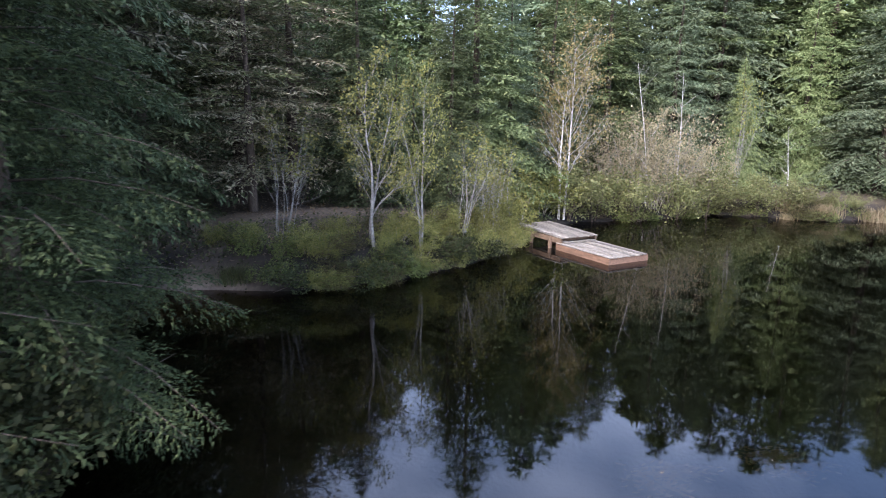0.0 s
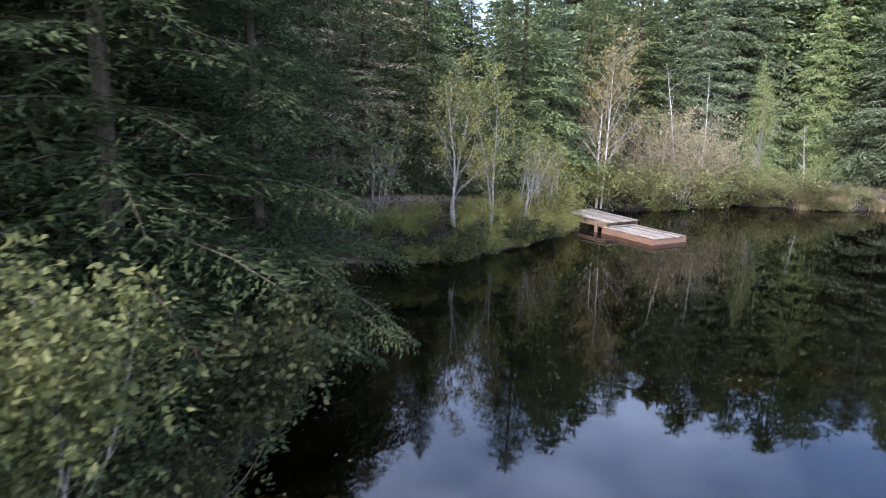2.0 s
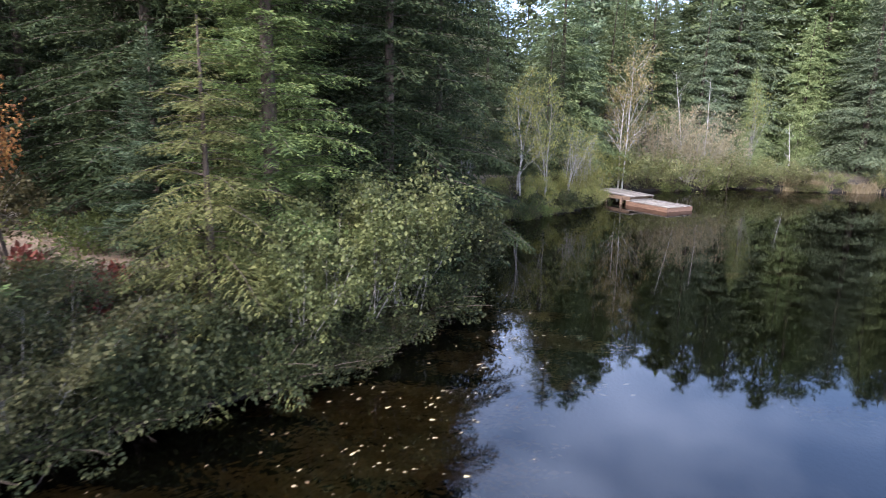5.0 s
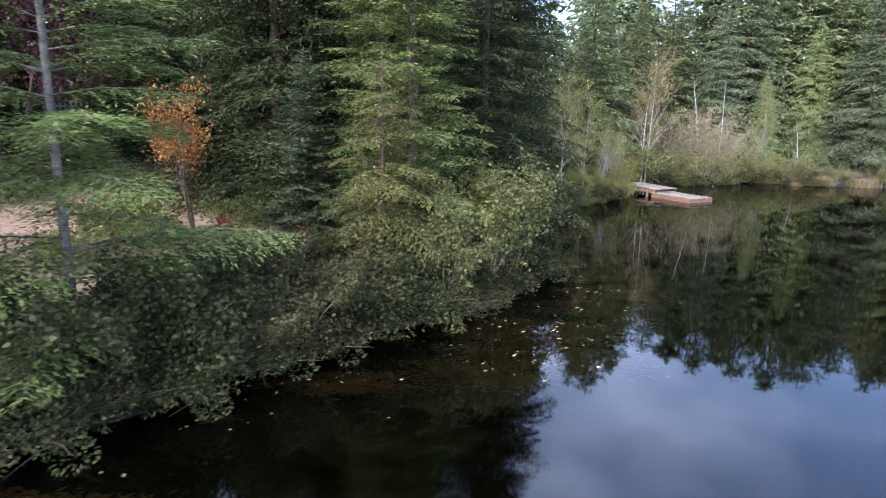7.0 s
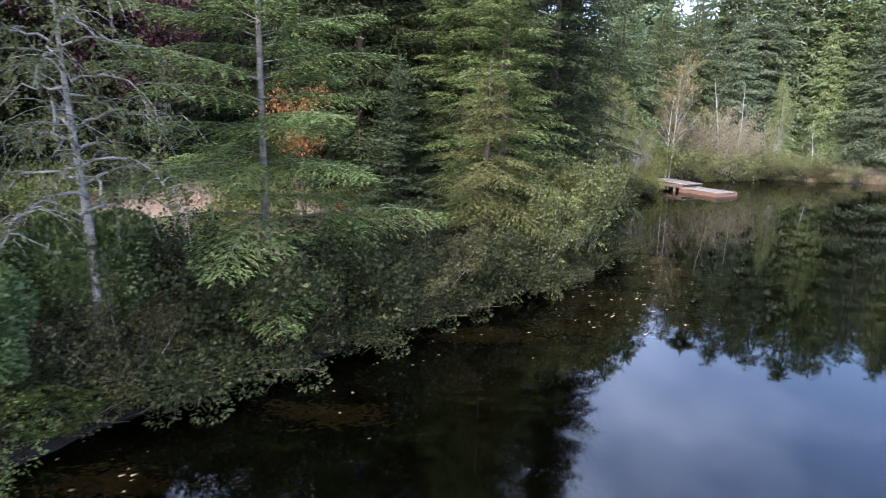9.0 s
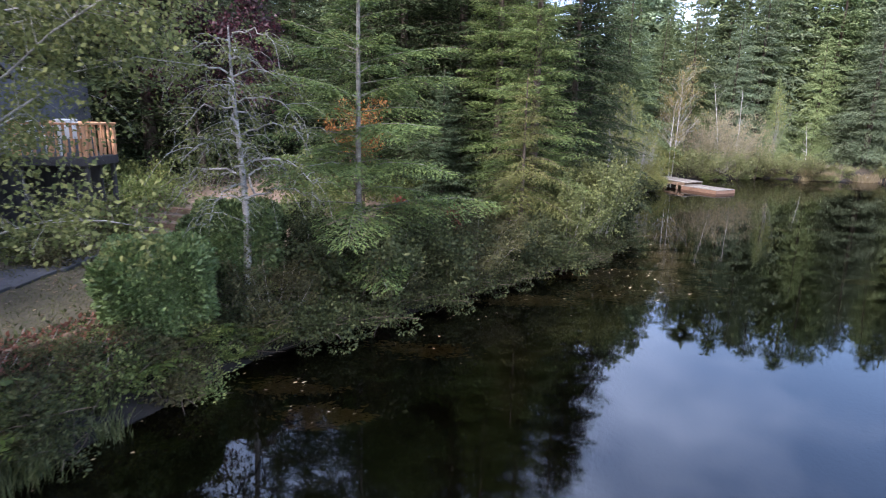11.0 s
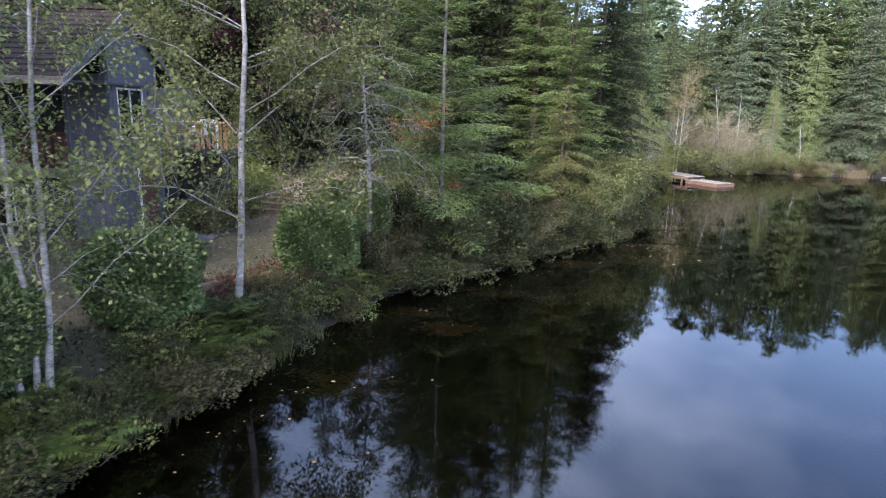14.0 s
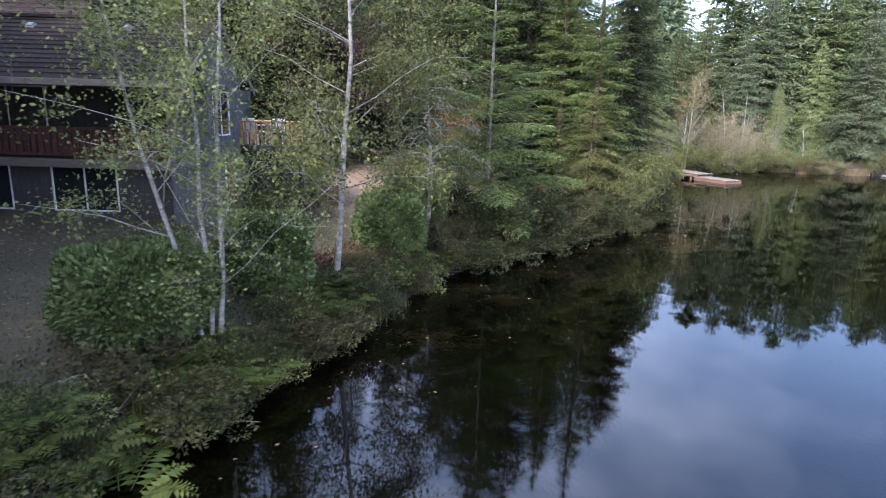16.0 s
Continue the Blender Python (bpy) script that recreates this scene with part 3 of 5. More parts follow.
def weeping_meshes(h, seed, limbs=26, leaves=3600):
    """A pale slender trunk with long arching limbs, crooked side twigs and fine hanging ends."""
    rng = np.random.default_rng(seed)
    z = np.linspace(0, h, 11)
    spine = lambda q: np.stack([0.09 * np.sin(q * 0.9), 0.06 * np.sin(q * 1.3 + 1) - 0.05, q], -1)
    trunk, fine, tips = [(spine(z), np.linspace(0.088, 0.016, 11))], [], []
    for q in range(limbs):
        s = 0.36 + 0.61 * (q + rng.random()) / limbs
        az = q * 2.4 + rng.uniform(-0.4, 0.4)
        out, sd = np.array([np.cos(az), np.sin(az), 0]), np.array([-np.sin(az), np.cos(az), 0])
        le = rng.uniform(0.75, 1.3) * (2.5 - 1.75 * s)
        a, c, w = rng.uniform(0.45, 0.85), rng.uniform(0.6, 1.15), rng.uniform(-0.16, 0.16)
        curve = lambda u: spine(np.array([s * h])) + np.outer(u * le, out) + np.outer(le * (a * u - c * u ** 2), [0, 0, 1]) + np.outer(w * le * np.sin(u * 4 + q), sd)
        u = np.linspace(0, 1, 9)
        trunk.append((curve(u) + rng.normal(size=(9, 3)) * 0.03, np.linspace(0.033 - 0.016 * s, 0.006, 9)))
        for k in range(int(5 + 7 * le)):
            uu = rng.uniform(0.2, 1.0)
            at = curve(np.array([uu]))[0]
            d = unit(out * rng.uniform(-0.1, 0.9) + sd * rng.normal() * 0.9 + np.array([0, 0, 0.3]))
            tl = rng.uniform(0.3, 0.85)
            t = np.linspace(0, 1, 5)
            pts = at + np.outer(t * tl, d) - np.outer(tl * rng.uniform(0.4, 1.3) * t ** 2, [0, 0, 1]) + rng.normal(size=(5, 3)) * 0.015
            fine.append((pts, np.linspace(0.0075, 0.0028, 5)))
            tips.append(pts)
    tv, tf = both(tubes(trunk, 6), tubes(fine, 3))
    segs = np.concatenate([np.stack([t[:-1], t[1:]], 1) for t in tips])
    weight = rng.random(len(segs)) ** 2.5
    pick = segs[rng.choice(len(segs), leaves, p=weight / weight.sum())]
    at = pick.mean(1) + rng.normal(size=(leaves, 3)) * 0.06
    d = unit(rand_dirs(rng, leaves) + np.array([0, 0, -0.5]))
    L = 0.06 * rng.uniform(0.6, 1.5, leaves)
    v, f = kites(at, d, np.cross(d, rand_dirs(rng, leaves)), L, L * 0.55)
    return [mesh("trunk", tv, tf, BARK_SILVER, True), mesh("crown", v, f, LEAF_GREY)]


def bush_meshes(rx, ry, h, seed, leaf, count=4000, size=0.08, twigs=40, lumps=26, bark=TWIG, hang=0.0, solid=0.55):
    """A leafy bush: lumps of leaves over a dome, with stems and bare twigs poking out."""
    rng = np.random.default_rng(seed)
    az, el = rng.uniform(0, 2 * np.pi, lumps), np.arcsin(rng.uniform(0.02, 0.95, lumps))
    rr = rng.uniform(0.45, 0.85, lumps)
    c = np.stack([rx * rr * np.cos(az) * np.cos(el), ry * rr * np.sin(az) * np.cos(el), h * (0.1 + 0.78 * rr * np.sin(el))], 1)
    lr = rng.uniform(0.16, 0.36, lumps) * (rx * ry * h) ** (1 / 3)
    k = rng.integers(0, lumps, count)
    d = rand_dirs(rng, count)
    rad = lr[k] * rng.uniform(solid, 1.1, count)
    at = c[k] + d * rad[:, None] * np.array([1, 1, 0.8])
    at[:, 2] = np.abs(at[:, 2]) * 1.0
    grow = unit(d + rand_dirs(rng, count) * 0.7 + np.array([0, 0, 0.1 - hang]))
    side = np.cross(grow, rand_dirs(rng, count))
    L = size * rng.uniform(0.6, 1.4, count)
    v, f = kites(at, grow, side, L, L * 0.6)
    lines = []
    for q in range(twigs):
        e = c[rng.integers(0, lumps)] * rng.uniform(0.9, 1.25) + rng.normal(size=3) * 0.15
        b = np.array([rng.normal() * rx * 0.15, rng.normal() * ry * 0.15, 0])
        m = (b + e) / 2 + np.array([0, 0, 0.12 * h]) + rng.normal(size=3) * 0.08
        t = np.linspace(0, 1, 5)[:, None]
        lines.append(((1 - t) ** 2 * b + 2 * t * (1 - t) * m + t ** 2 * e, np.linspace(0.014, 0.003, 5)))
    tv, tf = tubes(lines, 4)
    return [mesh("branchwork", tv, tf, bark, True), mesh("foliage", v, f, leaf)]


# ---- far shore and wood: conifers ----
TALL_A = conifer_meshes(18, 3.5, 11, FIR_LIT, step=0.185, whorl=0.55, start=0.02, kite=0.2, thin=0.32, per=9, droop=0.5, lift=0.28, taper=0.75, twig=0.4, loose=0.22, limbs=False, fill=0.8, hang=0.4, flat=0.5, ragged=0.4, reach=0.6)
TALL_B = conifer_meshes(17, 3.1, 12, FIR_BLUE, step=0.155, whorl=0.52, start=0.02, kite=0.18, thin=0.32, per=9, droop=0.6, lift=0.3, taper=0.75, twig=0.4, loose=0.22, limbs=False, fill=0.8, hang=0.55, flat=0.5, ragged=0.4, reach=0.6)
TALL_C = conifer_meshes(16, 2.6, 13, CEDAR, step=0.14, whorl=0.44, start=0.01, kite=0.15, thin=0.34, per=9, droop=1.0, loose=0.26, lift=0.45, taper=0.75, limbs=False, fill=0.8, hang=1.0, flat=0.5, ragged=0.42, reach=0.6)
TALL_D = conifer_meshes(19, 3.6, 14, FIR_DARK, step=0.18, whorl=0.58, start=0.03, kite=0.2, thin=0.32, per=9, droop=0.55, lift=0.22, taper=0.75, twig=0.42, loose=0.22, limbs=False, fill=0.9, hang=0.4, flat=0.5, ragged=0.4, reach=0.6)
TALL_E = conifer_meshes(15, 3.6, 15, PINE, step=0.19, whorl=0.7, start=0.2, kite=0.21, thin=0.3, per=6, droop=0.15, taper=0.6, ragged=0.45, loose=0.4, fill=0.8)
TALL_F = conifer_meshes(13, 3.2, 16, RUST, step=0.2, whorl=0.65, start=0.12, kite=0.18, thin=0.28, per=7, droop=0.3, taper=0.6, bare=0.4, loose=0.4, fill=0.5)
BACK_A = conifer_meshes(18, 3.9, 17, FIR_LIT, step=0.36, whorl=0.68, start=0.06, kite=0.33, thin=0.4, per=9, droop=0.65, lift=0.25, taper=0.68, twig=0.42, loose=0.3, limbs=False, fill=1.3, hang=0.5, flat=0.6, ragged=0.38, reach=0.8)
BACK_D = conifer_meshes(19, 3.9, 18, FIR_DARK, step=0.36, whorl=0.68, start=0.06, kite=0.33, thin=0.4, per=9, droop=0.65, lift=0.25, taper=0.68, twig=0.42, loose=0.3, limbs=False, fill=1.3, hang=0.5, flat=0.6, ragged=0.38, reach=0.8)
BACK_B = conifer_meshes(17, 3.9, 19, FIR_BLUE, step=0.36, whorl=0.68, start=0.06, kite=0.33, thin=0.4, per=9, droop=0.65, lift=0.25, taper=0.68, twig=0.42, loose=0.3, limbs=False, fill=1.3, hang=0.5, flat=0.6, ragged=0.38, reach=0.8)
LITE_A = conifer_meshes(18, 3.9, 27, FIR_LIT, step=0.6, whorl=0.85, start=0.06, kite=0.55, thin=0.5, per=9, droop=0.65, lift=0.25, taper=0.68, twig=0.42, loose=0.3, limbs=False, fill=1.3, hang=0.5, flat=0.6, ragged=0.38, reach=0.8)
LITE_D = conifer_meshes(19, 3.9, 28, FIR_DARK, step=0.6, whorl=0.85, start=0.06, kite=0.55, thin=0.5, per=9, droop=0.65, lift=0.25, taper=0.68, twig=0.42, loose=0.3, limbs=False, fill=1.3, hang=0.5, flat=0.6, ragged=0.38, reach=0.8)
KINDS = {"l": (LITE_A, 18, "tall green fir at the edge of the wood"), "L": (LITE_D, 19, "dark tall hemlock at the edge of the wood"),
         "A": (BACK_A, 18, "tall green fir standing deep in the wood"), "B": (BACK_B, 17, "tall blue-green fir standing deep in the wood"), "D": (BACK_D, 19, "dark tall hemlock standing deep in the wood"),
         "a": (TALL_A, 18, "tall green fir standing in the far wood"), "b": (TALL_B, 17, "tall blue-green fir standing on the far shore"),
         "c": (TALL_C, 16, "yellow-green cedar with drooping sprays on the far shore"), "d": (TALL_D, 19, "dark tall hemlock standing in the wood"),
         "e": (TALL_E, 15, "airy grey-green pine with bare lower trunk"), "f": (TALL_F, 13, "thin conifer with rusty half-bare crown")}


def wood_tree(kind, x, y, h, turn, wide=1.0):
    meshes, full, label = KINDS[kind]
    return plant("conifer_tree", label, "tree", meshes, stand(x, y, turn, h / full, wide), "trees of the wood")


# trees along the far shore, by kind, place and height
FAR = [("c", 20.0, 34.0, 10.4, 1.45), ("b", 22.6, 31.2, 13, 1.62), ("b", 11.9, 32.0, 11.6, 1.38), ("a", 8.2, 31.0, 12.5, 1.50), ("a", 1.2, 24.3, 12.5, 1.44),
       ("b", 15.4, 35.0, 14.5, 1.50), ("a", 17.3, 37.5, 15, 1.50), ("D", 13.2, 37.0, 14.5, 1.50), ("c", 25.6, 33.0, 15, 1.50), ("a", 28.0, 31.8, 15, 1.50),
       ("a", 4.9, 29.0, 10.6, 1.50), ("b", 2.9, 27.2, 10, 1.38), ("a", -1.2, 23.6, 5.2, 1.6), ("a", -3.4, 24.8, 5.6, 1.6), ("a", 0.0, 26.5, 6.0, 1.6), ("a", -2.4, 29, 7.0, 1.6), ("f", -5.4, 21.5, 11, 1.50),
       ("e", -7.5, 22, 13, 1.50), ("e", -10.4, 20.5, 13.5, 1.25), ("D", -8.8, 26, 17, 1.38), ("d", -3.0, 21.4, 9.5, 1.3), ("f", -6.4, 19.9, 10, 1.3), ("d", -9.2, 18.6, 12, 1.3), ("d", 0.2, 22.6, 8, 1.3), ("D", -13, 24, 18, 1.25), ("a", -4.6, 30, 7.5, 1.6), ("A", -3.4, 34.5, 13, 1.5), ("A", -6.4, 33, 13.5, 1.5),
       ("e", -13.5, 17.5, 14, 1.25), ("D", -17, 21, 12, 1.25), ("a", 22.0, 36, 17, 1.50), ("D", 30.5, 36, 17, 1.50), ("b", 32, 31, 15, 1.50), ("c", 15.2, 31.2, 6.8, 1.38),
       ("a", -0.6, 36.5, 11.5, 1.38), ("b", 10.0, 34.6, 13, 1.50), ("a", 6.6, 33.2, 11.5, 1.50)]
rng = np.random.default_rng(5)
for kd, x, y, h, wd in FAR:
    wood_tree(kd, x, y, h, rng.uniform(0, 360), wd)
for y0, gap in ((39, 3.2), (46, 3.8)):
    for x0 in np.arange(-36, 50, gap):
        x, y = x0 + rng.uniform(-0.8, 0.8), y0 + rng.uniform(-2, 2)
        away = (x + 8) / (y + 12)
        h = 5 + 0.225 * (y + 12) + rng.uniform(0, 3)
        if -0.17 < x / y < 0.05:
            h = rng.uniform(11.3, 12.6) + (y - 38) * 0.2
        if abs(away - 0.215) < 0.03 or abs(away - 0.37) < 0.018:
            h = 2.6 + 0.15 * (y + 12)
        wood_tree(("AABAABD" if y0 < 40 else "llL")[rng.integers(0, 7 if y0 < 40 else 3)], x, y, h, rng.uniform(0, 360), 1.45)
for q in range(14):
    x, y = rng.uniform(-44, -22), rng.uniform(8, 34)
    wood_tree("lLLl"[rng.integers(0, 4)], x, y, rng.uniform(13.5, 17), rng.uniform(0, 360))
for q in range(12):
    a = radians(rng.uniform(95, 250))
    x, y = -3 + math.sin(a) * rng.uniform(54, 62), -5 + math.cos(a) * rng.uniform(64, 72)
    wood_tree("lLl"[rng.integers(0, 3)], x, y, rng.uniform(13, 18), rng.uniform(0, 360), 1.5)
# tall unseen trees added west of the house, to shade it and the lawn
for x, y, h in ((-28, -15.5, 15), (-32, -20, 16), (-26.5, -20.5, 14), (-36, -14, 16), (-38.5, -8, 16), (-30.5, -25, 15), (-23.5, -22.5, 13), (-25.5, -27.5, 15), (-29, -11, 14), (-30.5, -17.5, 15), (-25.2, -15.0, 13)):
    wood_tree("l" if x < -30 else "L", x, y, h, x * 31, 1.2)

# ---- near shore conifers ----
NEAR_FIR = conifer_meshes(12.6, 1.95, 21, FIR, step=0.06, whorl=0.38, start=0.03, kite=0.085, thin=0.32, taper=0.9, per=9, droop=0.26, lift=0.3, twig=0.4, loose=0.2, fill=0.9, hang=0.25, flat=0.5, ragged=0.4)
NEAR_DARK = conifer_meshes(12.5, 3.0, 22, HEMLOCK_SHADED, step=0.085, whorl=0.46, start=0.03, kite=0.095, thin=0.36, per=8, droop=0.3, lift=0.16, twig=0.44, loose=0.26, fill=0.8, hang=0.25, flat=0.6, ragged=0.45, taper=0.45)
NEAR_MID = conifer_meshes(12.5, 2.8, 26, HEMLOCK_SHADED, step=0.115, whorl=0.46, start=0.03, kite=0.118, thin=0.36, per=8, droop=0.3, lift=0.16, twig=0.44, loose=0.26, fill=0.9, hang=0.25, flat=0.6, ragged=0.45, taper=0.75)
NEAR_BLUE = conifer_meshes(4.7, 1.35, 23, FIR_DEEP, step=0.05, whorl=0.22, start=0.04, kite=0.08, thin=0.4, per=9, droop=0.15, lift=0.35, loose=0.22, fill=1.5, flat=0.5)
NEAR_PINE = conifer_meshes(9.8, 2.7, 24, FIR, step=0.042, whorl=0.56, start=0.1, kite=0.085, thin=0.34, per=5, droop=0.26, lift=0.42, ragged=0.45, twig=0.5, loose=0.18, fill=0.1, hang=0.3, flat=0.45, bole=0.08, bark=BARK_PALE)
NEAR_HEM = conifer_meshes(4.8, 2.0, 25, FIR_BRIGHT, step=0.055, whorl=0.32, start=0.03, kite=0.075, thin=0.32, per=7, droop=0.55, lift=0.25, loose=0.16, fill=0.5, hang=0.4, flat=0.4)
KINDS["n"] = (NEAR_MID, 12.5, "dark tall hemlock standing behind the pond bank")
plant("fir_tree", "bushy green fir with dense boughs on the pond bank", "tree", NEAR_FIR, stand(-8.1, 1.6, 20))
plant("fir_tree", "bushy green fir with dense boughs on the pond bank", "tree", NEAR_FIR, stand(-9.0, 4.4, 140, 1.1))
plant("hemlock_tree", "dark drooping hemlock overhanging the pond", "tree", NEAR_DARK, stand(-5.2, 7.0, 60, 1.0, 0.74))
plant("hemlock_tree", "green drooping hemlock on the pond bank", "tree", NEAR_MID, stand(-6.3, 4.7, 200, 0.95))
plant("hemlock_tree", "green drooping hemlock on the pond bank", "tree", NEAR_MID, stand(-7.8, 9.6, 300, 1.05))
plant("young_fir_tree", "young deep green fir with dense needles", "tree", NEAR_BLUE, stand(-10.95, 3.2, 10))
plant("young_fir_tree", "airy young fir with visible trunk above shrubs", "tree", NEAR_PINE, stand(-12.75, -4.0, 50))
plant("young_hemlock_tree", "small bright green hemlock with drooping sprays", "tree", NEAR_HEM, stand(-8.6, -0.1, 75))

# ---- bare and leafy trees ----
BIRCH = woody_meshes(7.2, 52, stems=2, spread=0.06, curve=0.035, levels=4, bark=BARK_WHITE, leaf=LEAF_GOLD, leaves=4600, size=0.09, trunk_r=0.075, branch_from=0.25, kids=20, reach=0.4, up=0.9, crown_from=0.08, bunch=2.0, clump=0.3)
SNAG = woody_meshes(6.5, 32, bark=BARK_WHITE, stems=1, spread=0.05, curve=0.04, leaf=None, leaves=0, trunk_r=0.055, kids=14, reach=0.2, up=0.5)
SCRUB_TREE = woody_meshes(5.4, 33, stems=2, spread=0.16, curve=0.1, levels=4, bark=BARK_SILVER, leaf=LEAF_LIME, leaves=3000, size=0.07, trunk_r=0.055, branch_from=0.15, kids=14, reach=0.42, up=0.9)
BARE_SHRUB = woody_meshes(3.4, 34, stems=8, spread=0.36, curve=0.1, bark=BARK_SILVER, leaf=LEAF_LIME, leaves=700, size=0.075, trunk_r=0.02, kids=11, reach=0.36, up=1.0, crown_from=0.55)
ALDER = woody_meshes(9.5, 35, stems=1, spread=0.1, curve=0.07, levels=4, bark=BARK_SILVER, leaf=LEAF_ALDER, leaves=38000, size=0.06, trunk_r=0.086, branch_from=0.18, kids=26, reach=0.34, up=0.2, weep=1.1, crown_from=0.16, bunch=0.8, clump=0.35)
ALDER_B = woody_meshes(8.5, 36, stems=3, spread=0.14, curve=0.07, levels=4, bark=BARK_SILVER, leaf=LEAF_ALDER, leaves=18000, size=0.052, trunk_r=0.056, branch_from=0.12, kids=15, reach=0.36, up=0.3, weep=0.55, crown_from=0.08, bunch=1.0, clump=0.35)
WEEPER = weeping_meshes(5.0, 37, 22, 6500)
PLUM_T = woody_meshes(8.6, 38, stems=3, spread=0.42, bark=BARK, leaf=PLUM, leaves=15000, size=0.12, trunk_r=0.1, kids=14, reach=0.42, up=0.6, crown_from=0.4, clump=0.6)
MAPLE_T = woody_meshes(4.0, 39, stems=4, spread=0.5, bark=BARK, leaf=MAPLE, leaves=2600, size=0.085, trunk_r=0.05, branch_from=0.45, kids=10, reach=0.45, up=0.4, crown_from=0.5, clump=0.4)
plant("birch_tree", "pale birch with sparse golden leaves on the bank", "tree", BIRCH, stand(5.0, 25.4, 0))
for x, y, s in ((9.6, 28.3, 1.0), (11.3, 28.9, 0.95), (17.0, 29.6, 0.55)):
    plant("dead_tree", "bare pale dead tree on the far shore", "tree", SNAG, stand(x, y, x * 40, s))
plant("scrub_tree", "half-bare pale alder with few leaves on the bank", "tree", SCRUB_TREE, stand(-1.85, 15.9, 0, 0.92))
plant("scrub_tree", "half-bare pale alder with few leaves on the bank", "tree", SCRUB_TREE, stand(-0.7, 16.9, 130, 0.95, 0.7))
plant("bare_shrub", "bare many-stemmed grey shrub on the bank", "shrub", BARE_SHRUB, stand(-4.3, 15.7, 0, 0.95, 0.8))
for x, y, s in ((1.5, 19.6, 0.8), (0.5, 18.4, 0.95), (2.2, 21.0, 0.9)):
    plant("bare_shrub", "bare many-stemmed grey shrub on the bank", "shrub", BARE_SHRUB, stand(x, y, x * 80, s))
plant("bare_tree", "thin brown leafless tree beside the far cedar", "tree", BARE_SHRUB, stand(14.6, 30.4, 40, 1.6, 0.55))
plant("alder_tree", "slender pale alder with olive leaves at the water's edge", "tree", ALDER, stand(-16.4, -10.6, 0))
plant("alder_tree", "slender pale alder with olive leaves at the water's edge", "tree", ALDER_B, stand(-17.7, -14.3, 0))
plant("weeping_tree", "small half-bare weeping tree beside a clipped hedge", "tree", WEEPER, stand(-14.6, -6.25, 0))
plant("plum_tree", "purple-leaved plum tree behind the garden path", "tree", PLUM_T, stand(-19.2, 3.9, 0, 0.86))
plant("maple_tree", "small orange-red maple in autumn colour", "tree", MAPLE_T, stand(-13.5, 2.2, 0, 0.95, 0.75))

# ---- bushes along the banks ----
WILLOW = woody_meshes(2.7, 41, stems=14, spread=0.62, bark=TWIG, leaf=LEAF_GREY, leaves=9500, size=0.075, trunk_r=0.02, branch_from=0.2, kids=8, reach=0.36, up=0.8, crown_from=0.08, clump=0.3, weep=0.35)
BRUSH = woody_meshes(2.0, 42, stems=10, spread=0.8, bark=BARK, leaf=LEAF_SHADE, leaves=6500, size=0.085, trunk_r=0.02, branch_from=0.1, kids=7, reach=0.36, up=0.7, crown_from=0.02, clump=0.35, weep=0.5)
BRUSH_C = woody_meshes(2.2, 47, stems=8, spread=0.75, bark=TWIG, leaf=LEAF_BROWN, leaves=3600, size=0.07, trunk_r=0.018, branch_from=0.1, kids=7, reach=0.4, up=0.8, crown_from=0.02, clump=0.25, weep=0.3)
BRUSH_B = woody_meshes(2.1, 43, stems=9, spread=0.7, bark=TWIG, leaf=LEAF_SHADE, leaves=5000, size=0.085, trunk_r=0.02, branch_from=0.1, kids=7, reach=0.36, up=0.8, crown_from=0.02, clump=0.35)
FAR_BUSH = woody_meshes(2.0, 44, stems=10, spread=0.85, bark=TWIG, leaf=LEAF_LIME, leaves=4200, size=0.085, trunk_r=0.02, branch_from=0.08, kids=7, reach=0.4, up=0.8, crown_from=0.02, clump=0.4, weep=0.4)
FAR_TAN = woody_meshes(4.2, 45, stems=14, spread=0.6, bark=TWIG, leaf=LEAF_TAN, leaves=3400, size=0.075, trunk_r=0.022, kids=8, reach=0.33, up=0.9, crown_from=0.03, clump=0.35, weep=0.4)
FAR_GREEN = woody_meshes(2.3, 46, stems=9, spread=0.8, bark=BARK, leaf=LEAF_OLIVE, leaves=3200, size=0.085, trunk_r=0.022, branch_from=0.08, kids=6, reach=0.42, up=0.8, crown_from=0.02, clump=0.4, bunch=2.2)


def bush(meshes, label, x, y, turn, size=1.0, wide=1.0, sink=0.1):
    return plant("bush", label, "bush", meshes, stand(x, y, turn, size, wide, sink, max(ground_z(x, y) - sink, -0.02)), "bushes along the bank", ("branchwork", "foliage"))


for x, y, s in ((-5.7, 1.9, 0.95), (-6.4, 0.9, 0.85), (-7.3, -0.1, 0.75), (-6.6, 1.7, 0.8)):
    bush(WILLOW, "grey-green willow bush overhanging the pond", x, y, x * 50, s)
for x, y, s, kd in ((-8.7, -1.6, 0.75, 0), (-9.9, -2.7, 0.75, 2), (-10.8, -3.6, 0.82, 0), (-11.9, -4.5, 0.75, 1), (-12.9, -5.5, 0.85, 0), (-13.9, -6.7, 0.6, 2), (-11.4, -3.1, 0.55, 1), (-12.9, -4.6, 0.6, 2),
                    (-9.8, -1.8, 0.72, 2), (-9.2, -2.2, 0.55, 1), (-10.3, -3.4, 0.6, 2), (-12.3, -5.3, 0.6, 2), (-4.9, 4.6, 0.9, 0), (-4.9, 6.3, 0.9, 0), (-5.6, 8.8, 0.9, 0)):
    bush((BRUSH, BRUSH_B, BRUSH_C)[kd], ("dense dark green brush at the water's edge", "leafy green brush at the water's edge", "twiggy olive brush at the water's edge")[kd], x, y, x * 70, s, 1.1)
